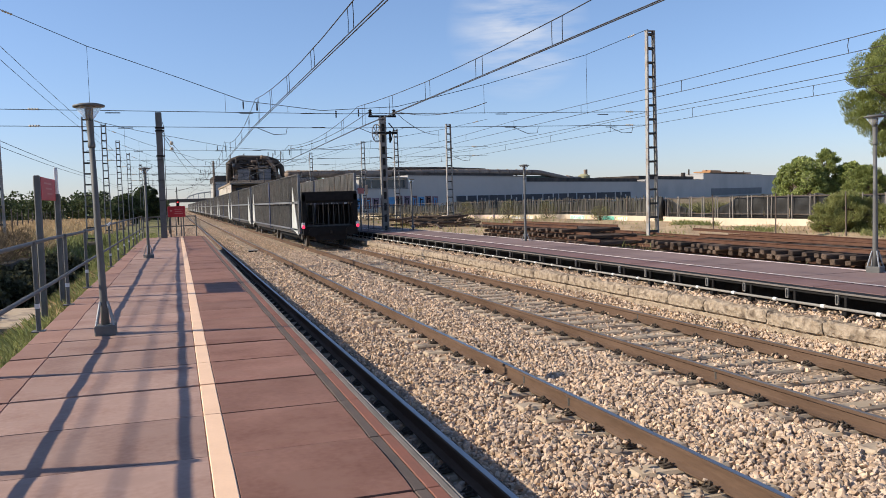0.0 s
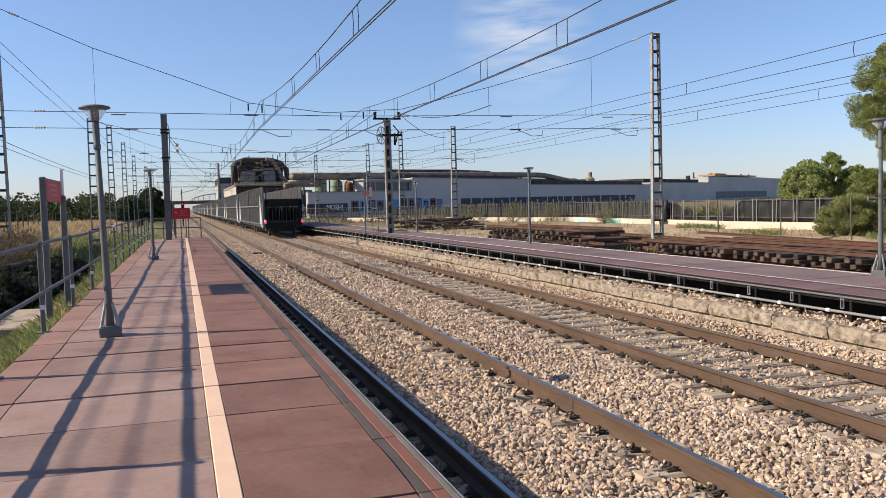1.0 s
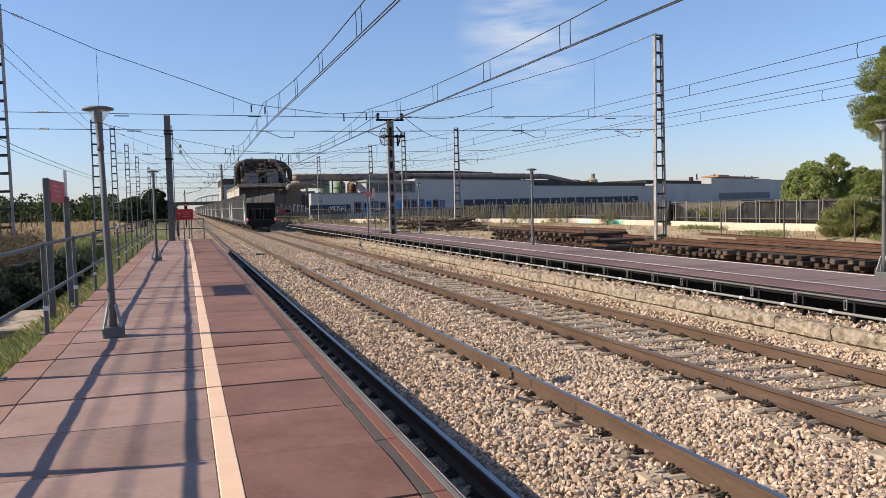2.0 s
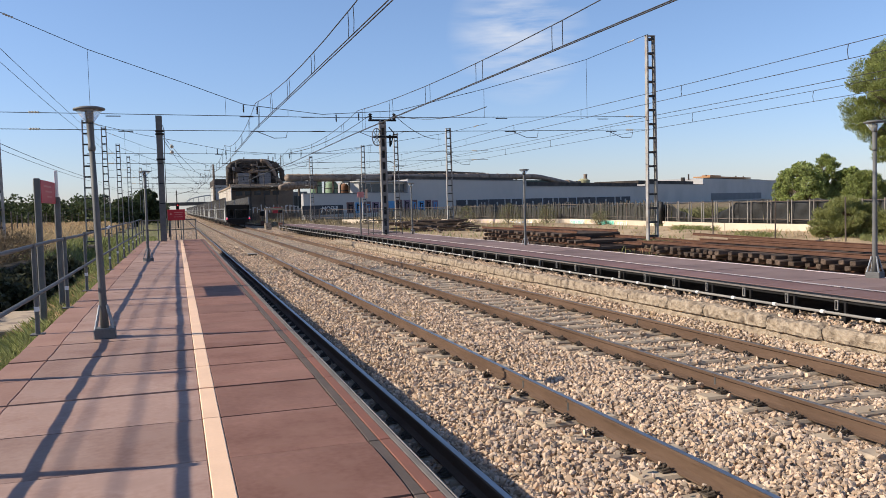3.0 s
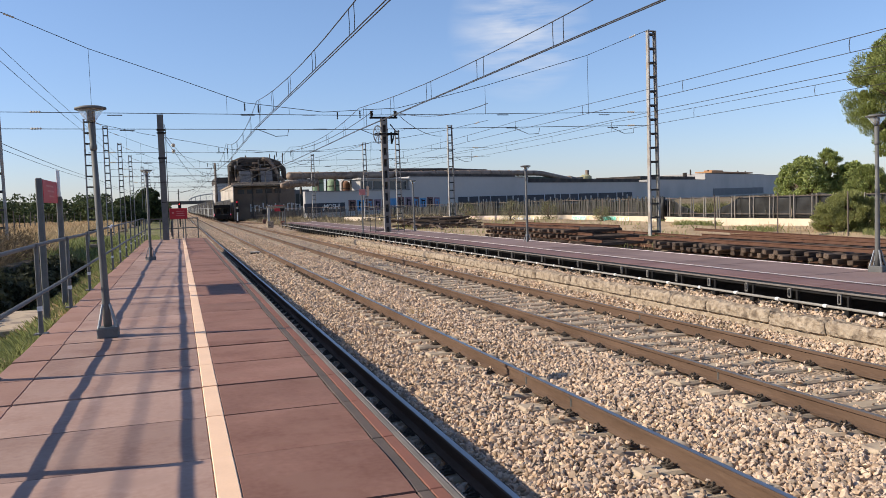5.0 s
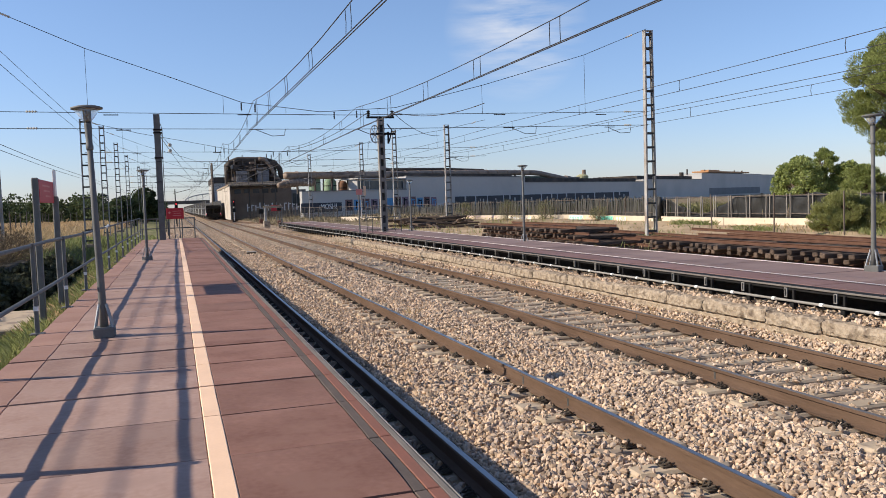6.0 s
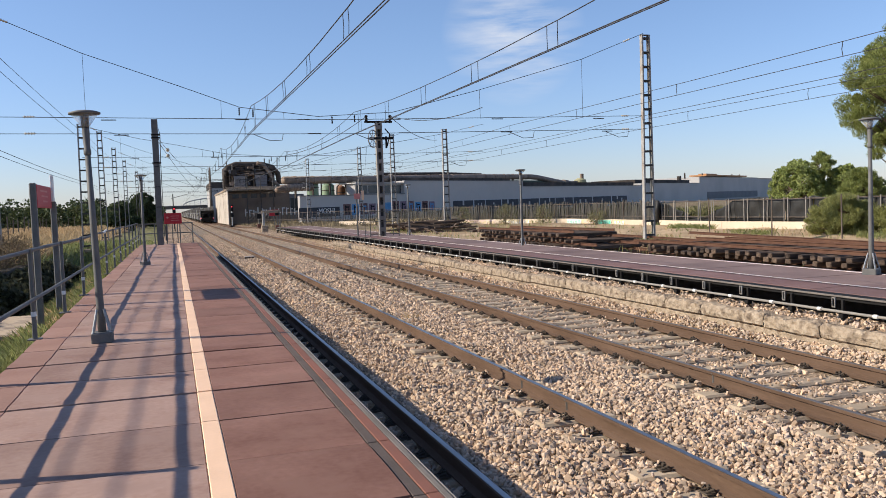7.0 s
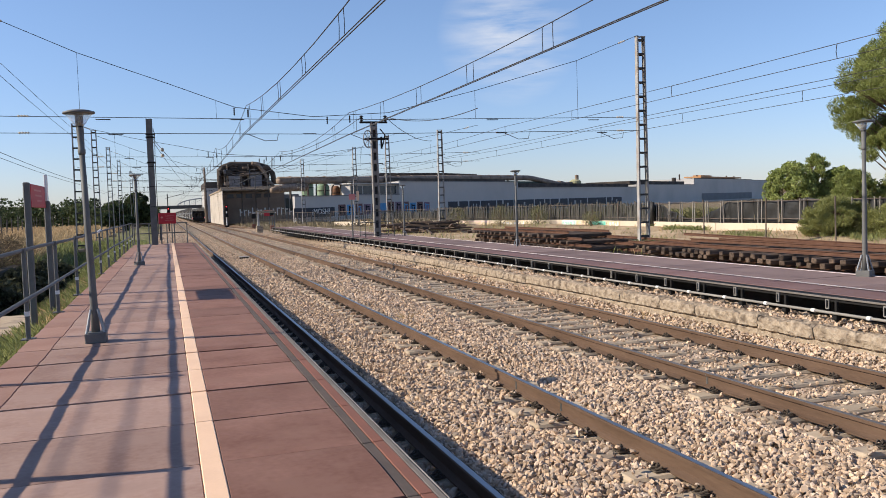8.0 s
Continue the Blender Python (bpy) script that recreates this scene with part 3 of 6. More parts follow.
def far_platform():
    y0, y1 = -14.0, 77.0
    p = thing("platform_far", pose(0, 0, 0), "raised station platform deck of purple-grey slabs on steel posts", "platform", kind="structure")
    step = 1.35
    slab = slab_mesh("floor_slab", 1.84, step - 0.015, 0.09, M_SLAB_GREY)
    lip = slab_mesh("floor_slab", 0.76, step - 0.015, 0.09, M_SLAB_PURPLE)
    y = y0 + step / 2
    while y < y1:
        part("floor_slab", slab, None, p, at=pose(10.94, y, PZ + RNG.uniform(-0.004, 0.004)))
        part("floor_slab", lip, None, p, at=pose(9.63, y, PZ + RNG.uniform(-0.004, 0.002)))
        y += step
    part("white_line", Build().box((10.03, (y0 + y1) / 2, PZ + 0.008), (0.055, y1 - y0, 0.006)), M_WHITE_LINE, p, "worn white safety line")
    part("rear_line", Build().box((11.70, (y0 + y1) / 2, PZ + 0.008), (0.06, y1 - y0, 0.006)), M_WHITE_LINE, p, "white line at the back edge")
    part("edge_angle", Build().box((9.03, (y0 + y1) / 2, PZ - 0.022), (0.025, y1 - y0, 0.03), cham=0.006), M_COPING, p, "grey steel edge")
    part("edge_strip", Build().box((9.145, (y0 + y1) / 2, PZ - 0.02), (0.20, y1 - y0, 0.02)), M_BLACK, p, "black strip filling the gap behind the edge steel")
    part("edge_fascia", Build().box((9.06, (y0 + y1) / 2, PZ - 0.055), (0.02, y1 - y0, 0.05)), M_BLACK, p, "black edge fascia")
    part("conduit_pipe", Build().tube((8.94, y0, 0.395), (8.94, y1, 0.395), 0.021, n=8), M_PIPE, p, "pale grey pipe below the deck")
    # black sheet added to give the open space below the deck its shade
    part("inner_board", Build().box((9.75, (y0 + y1) / 2, 0.3), (0.03, y1 - y0, 0.52)), M_BLACK, p, "added black sheet standing in for shade under the deck")
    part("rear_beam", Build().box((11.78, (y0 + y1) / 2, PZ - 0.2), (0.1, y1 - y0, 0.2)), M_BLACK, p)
    post = Build().box((0, 0, 0), (0.045, 0.045, 0.46), cham=0.006).box((0, 0, 0.0), (0.10, 0.09, 0.07), cham=0.01).box((0, 0, -0.2), (0.12, 0.12, 0.03)).mesh("support_post", M_BLACK)
    brk = Build().box((0, -0.025, 0), (0.02, 0.012, 0.14)).box((0, 0.025, 0), (0.02, 0.012, 0.14)).box((0, 0, -0.065), (0.02, 0.06, 0.014)).box((0, 0, 0.065), (0.02, 0.06, 0.014)).mesh("edge_bracket", M_COPING2)
    sleeve = Build().tube((0, -0.035, 0), (0, 0.035, 0), 0.029, n=8).mesh("white_sleeve", M_WHITE)
    back = Build().box((0, 0, 0), (0.08, 0.08, 0.5)).mesh("rear_post", M_BLACK)
    y = -3.88
    while y < y1:
        part("support_post", post, None, p, at=pose(9.0, y, 0.33))
        part("edge_bracket", brk, None, p, at=pose(8.95, y + 0.12, PZ - 0.105))
        part("white_sleeve", sleeve, None, p, at=pose(8.94, y + 0.38, 0.395))
        part("rear_post", back, None, p, at=pose(11.6, y, 0.3))
        y += 1.02
    # old stone platform wall in front, broken at its top
    w = thing("kerb_wall", pose(0, 0, 0), "old broken concrete platform wall beside the track", "retaining wall", kind="structure")
    part("footing", Build().box((8.745, 17.0, -0.11), (0.24, 64, 0.30), cham=0.02), M_CONC, w, "stained concrete footing")
    y = -12.0
    while y < 46.5:
        ln = RNG.uniform(0.9, 2.4)
        b = Build()
        n = max(3, int(ln / 0.055))
        shape = ((-0.10, -0.08), (-0.15, -0.05), (-0.155, 0.0), (-0.155, 0.055), (-0.145, 0.11), (-0.10, 0.14), (0.0, 0.145), (0.12, 0.14), (0.16, -0.1))
        w9 = len(shape)
        prof = []
        for k in range(n + 1):
            yy = ln * k / n
            q = y + yy
            end = 0.03 if k in (0, n) else 0
            lump = 0.03 * noise.noise((q * 1.1, 3.0, 1)) + 0.015 * noise.noise((q * 3.1, 8.0, 2))
            ring = []
            for i, (px, pz) in enumerate(shape):
                rough = 0.018 * noise.noise((q * 7, i * 0.9, 4)) + 0.026 * noise.noise((q * 17, i * 2.3, 9))
                chip = -0.05 * max(0, noise.noise((q * 4.3, i * 0.7, 21)) - 0.25)
                ring.append((px - (rough + 0.5 * lump + chip - end if i < 7 else 0), yy, pz + (0.8 * rough + lump + chip - end if 2 < i < 8 else 0)))
            prof.append(ring)
        v = [q for r in prof for q in r]
        f = [(w9 * k + a, w9 * k + (a + 1) % w9, w9 * k + w9 + (a + 1) % w9, w9 * k + w9 + a) for k in range(n) for a in range(w9)]
        f += [tuple(range(w9 - 1, -1, -1)), tuple(w9 * n + a for a in range(w9))]
        b.add(v, f)
        part("stone_block", b, M_CONC, w, at=pose(8.72 + RNG.uniform(-0.015, 0.015), y, 0.12 + RNG.uniform(-0.015, 0.015)))
        y += ln + 0.022


far_platform()


# ---- train ----
def corrugated(x, y0, y1, z0, z1, s):
    """One pressed panel: a folded sheet with upright ribs."""
    prof, n = [], 5
    for k in range(n):
        a, c = y0 + (y1 - y0) * k / n, y0 + (y1 - y0) * (k + 1) / n
        prof += [(0.0, a), (0.0, c - 0.09), (0.04, c - 0.07), (0.04, c - 0.02)]
    prof.append((0.0, y1))
    m = len(prof)
    v = [(x + s * (d + t), y, z) for t in (0.0, -0.012) for z in (z0, z1) for d, y in prof]
    f = []
    for k in range(m - 1):
        f += [(k, k + 1, m + k + 1, m + k), (2 * m + k, 3 * m + k, 3 * m + k + 1, 2 * m + k + 1), (k, 2 * m + k, 2 * m + k + 1, k + 1), (m + k, m + k + 1, 3 * m + k + 1, 3 * m + k)]
    f += [(0, m, 3 * m, 2 * m), (m - 1, 3 * m - 1, 4 * m - 1, 2 * m - 1)]
    return Build().add(v, f)


def wagon_half(w, y0, y1, tail):
    """One articulated half of a car transporter, its rear at y0."""
    ln = y1 - y0
    hw = 1.38
    b = Build().box((0, (y0 + y1) / 2, 0.72), (2.5, ln, 0.22), cham=0.02)
    b.box((-1.25, (y0 + y1) / 2, 0.80), (0.14, ln, 0.16)).box((1.25, (y0 + y1) / 2, 0.80), (0.14, ln, 0.16))
    part("lower_deck", b, M_WAGON, w, "dark steel lower deck")
    part("underframe", Build().box((0, (y0 + y1) / 2, 0.5), (2.0, ln - 2.5, 0.3), cham=0.05), M_BLACK, w, "black underframe")
    part("upper_deck", Build().box((0, (y0 + y1) / 2, 2.22), (2.6, ln, 0.14)), M_BLACK, w, "black upper deck")
    n = 7
    for s in (-1, 1):
        for k in range(n):
            a = y0 + 0.1 + (ln - 0.2) * k / n
            c = y0 + 0.1 + (ln - 0.2) * (k + 1) / n
            for z0, z1 in ((0.92, 2.06), (2.26, 3.52)):
                part("side_panel", corrugated(s * hw, a + 0.05, c - 0.05, z0, z1, s), M_SCREEN, w)
            part("side_post", Build().box((s * (hw + 0.01), a, 2.2), (0.09, 0.07, 2.72), cham=0.01), M_WAGON, w)
        part("side_rail", Build().box((s * (hw + 0.035), (y0 + y1) / 2, 2.19), (0.06, ln, 0.11), cham=0.01), M_WAGON_LIGHT, w, "pale grey waist rail")
        part("top_rail", Build().box((s * hw, (y0 + y1) / 2, 3.54), (0.06, ln, 0.05), cham=0.01), M_WAGON, w)
        part("sill_rail", Build().box((s * (hw + 0.03), (y0 + y1) / 2, 0.88), (0.07, ln, 0.09), cham=0.01), M_WAGON_LIGHT, w, "pale grey sill")


def wheelset(w, y):
    b = Build()
    for s in (-1, 1):
        b.tube((s * 0.80, y, 0.42), (s * 0.93, y, 0.42), 0.42, n=20)
    b.tube((-0.95, y, 0.42), (0.95, y, 0.42), 0.08, n=8)
    part("wheelset", b, M_WAGON, w, "dark steel wheelset")
    for s in (-1, 1):
        q = Build().box((s * 1.05, y, 0.48), (0.16, 0.34, 0.26), cham=0.03)
        q.box((s * 1.05, y, 0.68), (0.1, 1.1, 0.06)).box((s * 1.05, y, 0.62), (0.09, 0.8, 0.05))
        part("axle_box", q, M_WAGON, w)


def make_wagon(tail):
    w = thing("car_transporter_wagon", pose(0, 0, 0), "grey two-deck car transporter wagon with ribbed mesh sides", "railway wagon", "wagons of the freight train")
    for y0, y1, t in ((0.6, 13.0, tail), (13.3, 25.7, False)):
        wagon_half(w, y0, y1, t)
    for y in (1.9, 12.2, 14.1, 24.4):
        wheelset(w, y)
    for s in (-1, 1):
        part("blue_post", Build().box((s * 1.42, 13.15, 2.1), (0.08, 0.26, 2.8), cham=0.01), M_BLUE, w, "blue joint post")
        for y, d in ((0.55, 1), (25.75, -1)):
            q = Build()
            x = s * 1.43
            t = 0.03
            tri = [(y + d * 0.1, 0.62), (y + d * 2.3, 0.90), (y + d * 1.75, 2.95)]
            v = [(x - t / 2, a, z) for a, z in tri] + [(x + t / 2, a, z) for a, z in tri]
            q.add(v, [(0, 1, 2), (5, 4, 3), (0, 3, 4, 1), (1, 4, 5, 2), (2, 5, 3, 0)])
            part("end_gusset", q, M_TARP, w, "pale triangular end sheet")
            part("end_post", Build().box((s * 1.36, y, 2.1), (0.12, 0.10, 2.86), cham=0.015), M_WAGON_LIGHT, w)
    # end portal with folding ramps and bars
    for y, d in ((0.05, 1), (26.25, -1)):
        q = Build().box((0, y, 2.45), (2.66, 0.12, 0.46), cham=0.03).box((0, y + d * 0.15, 2.2), (2.6, 0.3, 0.1))
        for s in (-1, 1):
            q.box((s * 1.24, y, 1.75), (0.20, 0.12, 1.6), cham=0.02)
            q.box((s * 1.15, y + d * 0.3, 1.5), (0.1, 0.6, 1.2), cham=0.02)
        part("end_portal", q, M_BLACK, w, "black end portal")
        part("buffer_beam", Build().box((0, y, 0.82), (2.6, 0.24, 0.42), cham=0.02).box((0, y, 0.5), (1.5, 0.2, 0.3), cham=0.02), M_BLACK, w, "black buffer beam")
        for k in range(9):
            part("gate_bar", Build().tube((-1.0 + k * 0.25, y + d * 0.35, 1.0), (-1.0 + k * 0.25, y + d * 0.35, 2.2), 0.022, n=6), M_WAGON, w)
        part("gate_rail", Build().box((0, y + d * 0.33, 1.06), (2.2, 0.05, 0.07)), M_WAGON, w)
        for s in (-1, 1):
            f = Build().tube((s * 0.88, y, 0.78), (s * 0.88, y - d * 0.42, 0.78), 0.09, n=10)
            f.tube((s * 0.88, y - d * 0.42, 0.78), (s * 0.88, y - d * 0.47, 0.78), 0.22, n=16)
            part("buffer", f, M_BLACK, w, "round steel buffer")
        part("coupling_hook", Build().box((0, y - d * 0.2, 0.75), (0.09, 0.3, 0.16), cham=0.02), M_BLACK, w)
    if tail:
        for s in (-1, 1):
            lm = part("tail_lamp", Build().box((s * 1.30, -0.08, 1.10), (0.15, 0.1, 0.26), cham=0.02), M_WHITE, w, "tail lamp board")
            part("lens", Build().tube((s * 1.30, -0.13, 1.02), (s * 1.30, -0.16, 1.02), 0.075, n=14), M_TAIL, lm, "glowing red lens")
    return w


TRAIN = [make_wagon(True)]
_w = make_wagon(False)
TRAIN.append(_w)
for k in range(2, 15):
    TRAIN.append(copy_thing(_w, pose(6.94, 26.9 * k, 0)))


# ---- siding joining beyond the far platform ----
def siding():
    t = thing("railway_track", pose(13.0, 79, -0.03, 0, 0, 2.9), "rusty siding track joining the line beyond the platform", "railway track", kind="structure")
    for s in (-1, 1):
        part("rail", Build().extrude_y([(x + s * GAUGE / 2, z) for x, z in RAIL_PROF], 0, 105), M_RAIL, t)
    sl = Build().box((0, 0, 0), (2.5, 0.24, 0.16), cham=0.02).mesh("sleeper", M_WOOD)
    for k in range(150):
        part("sleeper", sl, None, t, at=pose(0, 0.4 + 0.68 * k, -0.245, 0, 0, RNG.uniform(-1, 1)))


siding()


# ---- overhead line ----
# darker copy of the mast steel, with the battens' shade put into its colour
M_SHADE_STEEL = mat("shade_darkened_steel", (0.04, 0.038, 0.036), (0.07, 0.066, 0.062), 5, 0.75, bump=0.05, spec=0.2)


def mast(x, y, z0, z1, face=0, w0=0.46, w1=0.33, depth=0.2, name="catenary_mast", label="steel ladder-type catenary mast with flat battens"):
    """Two channel legs joined by battens, narrowing upwards."""
    m = thing(name, pose(x, y, z0, 0, 0, face), label, "catenary mast", "masts along the line")
    h = z1 - z0
    for s in (-1, 1):
        d, c = depth / 2, []
        for a, b in ((0.035, -d), (0.035, d), (-0.035, d), (-0.035, d - 0.014), (0.02, d - 0.014), (0.02, -d + 0.014), (-0.035, -d + 0.014), (-0.035, -d)):
            c.append((s * a, b))
        if s < 0:
            c.reverse()
        v = [(s * w / 2 + a, b, z) for z, w in ((0, w0), (h, w1)) for a, b in c]
        part("leg", Build().add(v, [tuple(range(7, -1, -1)), tuple(range(8, 16))] + [(i, (i + 1) % 8, 8 + (i + 1) % 8, 8 + i) for i in range(8)]), M_MAST, m)
    n = int(h / 0.62)
    for k in range(n + 1):
        z = 0.25 + (h - 0.4) * k / n
        w = w0 + (w1 - w0) * z / h
        for s in (-1, 1):
            part("batten", Build().box((0, s * depth / 2, z), (w - 0.04, 0.024, 0.085)), M_SHADE_STEEL, m)
    part("foot", Build().box((0, 0, -0.04), (0.75, 0.5, 0.2), cham=0.04), M_CONC, m, "concrete foot")
    part("cap", Build().box((0, 0, h), (w1 + 0.1, depth, 0.03)), M_MAST, m)
    return m


MASTS_L = [(-5.95, 32, 9.35), (-4.9, 53, 7.6), (-5.3, 71.8, 9.0), (-5.35, 89.4, 9.0), (-5.4, 109.3, 9.0), (-5.1, 137.4, 9.0), (-5.2, 172, 9.0), (-5.2, 215, 9.0)]
MASTS_R = [(20.02, 32, 9.2), (20.5, 61.8, 8.0), (20.2, 76.9, 9.0), (20.4, 92.5, 9.0), (17.6, 112.5, 9.0)]
for x, y, z in MASTS_L + MASTS_R:
    mast(x, y, 0.2, z)


def sag(a, b, dip, n=14):
    a, b = Vector(a), Vector(b)
    return [a.lerp(b, k / n) - Vector((0, 0, 4 * dip * (k / n) * (1 - k / n))) for k in range(n + 1)]


def insulator(parent, p, d):
    d = Vector(d).normalized()
    pts = [Vector(p) + d * (k * 0.045 - 0.18) for k in range(9)]
    b = Build().pipe(pts, [0.045 if k % 2 else 0.018 for k in range(9)], 8)
    part("insulator", b, M_INSUL, parent, "brown ribbed insulator")


def headspan(y, xl, xr, zt, low=5.45, z1=5.66, z2=5.06, r=0.012):
    """Cross-span: a sagging head wire and two cross wires from mast to mast."""
    t = thing("headspan", pose(0, y, 0), "sagging cross-span of wires and insulators between two masts", "overhead wire", "cross-spans over the tracks")
    mid = (xl + xr) / 2 - 0.6
    # a chain of straight lengths between the hangers
    chain = ((0, 1), (0.121, 0.63), (0.2395, 0.34), (0.328, 0.115), (0.441, 0.02), (0.557, 0.065), (0.701, 0.315), (0.881, 0.675), (1, 1))
    pts = [(xl + (xr - xl) * u, 0, low + (zt - low) * q) for u, q in chain]
    part("head_wire", Build().pipe(pts, r, 5), M_WIRE, t)
    part("upper_cross_wire", Build().pipe([(xl, 0, z1), (mid, 0, z1 - 0.13), (xr, 0, z1)], r, 5), M_WIRE, t)
    part("lower_cross_wire", Build().pipe([(xl, 0, z2), (mid, 0, z2 - 0.1), (xr, 0, z2)], r, 5), M_WIRE, t)
    for x in (xl + 0.65, xr - 0.85):
        insulator(t, (x, 0, float(np.interp(x, [q[0] for q in pts], [q[2] for q in pts]))), (1, 0, -0.4 if x < mid else 0.4))
    for x in (xl + 1.3, xr - 1.0):
        insulator(t, (x, 0, z1), (1, 0, 0))
        insulator(t, (x, 0, z2), (1, 0, 0))
    for x in (-2.77, 1.9, 4.2, 7.8, 12.2, 16.9):
        zz = np.interp(x, [q[0] for q in pts], [q[2] for q in pts])
        part("dropper", Build().tube((x, 0, z1 - 0.1), (x, 0, zz), 0.008, n=4), M_WIRE, t)
        part("turnbuckle", Build().tube((x + 0.5, 0, z1 - 0.12), (x + 1.0, 0, z1 - 0.12), 0.018, n=6), M_WIRE, t)
        part("turnbuckle", Build().tube((x + 0.9, 0, z2 - 0.08), (x + 1.4, 0, z2 - 0.08), 0.018, n=6), M_WIRE, t)
    for cx in (3.05, 6.94, 13.5, 18.0):
        part("steady_arm", Build().pipe([(cx + 1.1, 0, z2 - 0.08), (cx + 1.05, 0, z2 - 0.32), (cx + 0.6, 0, z2 - 0.34), (cx, 0, z2 - 0.1)], 0.013, 5), M_WIRE, t, "curved steady arm")
    for x in (2.55, 3.05, 6.05, 6.94):
        zz = float(np.interp(x, [q[0] for q in pts], [q[2] for q in pts]))
        beads = [(x, 0, zz - 0.03 - 0.035 * k) for k in range(9)]
        part("string_insulator", Build().pipe(beads, [0.035 if k % 2 else 0.015 for k in range(9)], 8), M_BLACK, t, "black hanging insulator string")
    return t


headspan(32, -5.9, 19.95, 9.28, low=5.62, z1=5.7, z2=5.12)
headspan(53, -4.9, 20.4, 7.5, low=5.5)
headspan(74, -5.3, 20.2, 8.8)
headspan(91, -5.35, 20.4, 8.8)
headspan(110, -5.4, 17.6, 8.8)
headspan(137, -5.1, 16.0, 8.8)


def catenary(x, ys, zc, zm_hi, zm_lo, r=0.011, twin=False):
    """Contact wire, messenger wire and droppers over one track; hung at each y in ys."""
    t = thing("catenary", pose(0, 0, 0), "overhead contact line with messenger wire and droppers", "overhead wire", "contact lines over the tracks")
    part("contact_wire", Build().pipe([(x + (0.12 if k % 2 else -0.12), y, zc) for k, y in enumerate(ys)], r, 5), M_WIRE, t)
    if twin:
        part("contact_wire", Build().pipe([(x + 0.06 + (0.12 if k % 2 else -0.12), y, zc) for k, y in enumerate(ys)], r, 5), M_WIRE, t)
    pts = []
    for a, c in zip(ys[:-1], ys[1:]):
        pts += [(x, q.y, q.z) for q in sag((x, a, zm_hi), (x, c, zm_hi), zm_hi - zm_lo, 10)[:-1]]
    pts.append((x, ys[-1], zm_hi))
    part("messenger_wire", Build().pipe(pts, r, 5), M_WIRE, t)
    y = ys[0]
    while y < min(ys[-1], 110):
        zz = np.interp(y, [p[1] for p in pts], [p[2] for p in pts])
        for dy in (0, 0.45) if twin else (0,):
            part("dropper", Build().pipe([(x, y + dy, zc), (x + 0.02, y + dy + 0.05, (zc + zz) / 2), (x, y + dy, zz)], 0.008, 4), M_WIRE, t)
        y += 4.2 if twin else 6.0
    return t


SPANS = [-28, 2, 32, 53, 74, 91, 110, 137, 172, 215, 300, 420]
catenary(3.0, SPANS, 5.08, 6.1, 5.5, twin=True)
catenary(6.92, SPANS, 4.98, 5.85, 5.42, twin=True)
catenary(13.5, SPANS, 4.92, 5.3, 5.22, 0.008)
catenary(18.0, SPANS[:8], 4.83, 5.25, 5.14, 0.008)


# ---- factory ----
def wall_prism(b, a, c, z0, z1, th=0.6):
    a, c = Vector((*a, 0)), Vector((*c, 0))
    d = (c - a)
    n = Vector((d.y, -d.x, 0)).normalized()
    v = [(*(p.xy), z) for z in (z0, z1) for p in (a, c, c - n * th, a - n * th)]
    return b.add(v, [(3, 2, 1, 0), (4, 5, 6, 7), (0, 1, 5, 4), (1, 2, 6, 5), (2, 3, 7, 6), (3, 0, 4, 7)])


# ---- platform furniture ----
M_LETTER = mat("faded_lettering", (0.55, 0.18, 0.17), (0.6, 0.25, 0.22), 3, 0.6, bump=0)

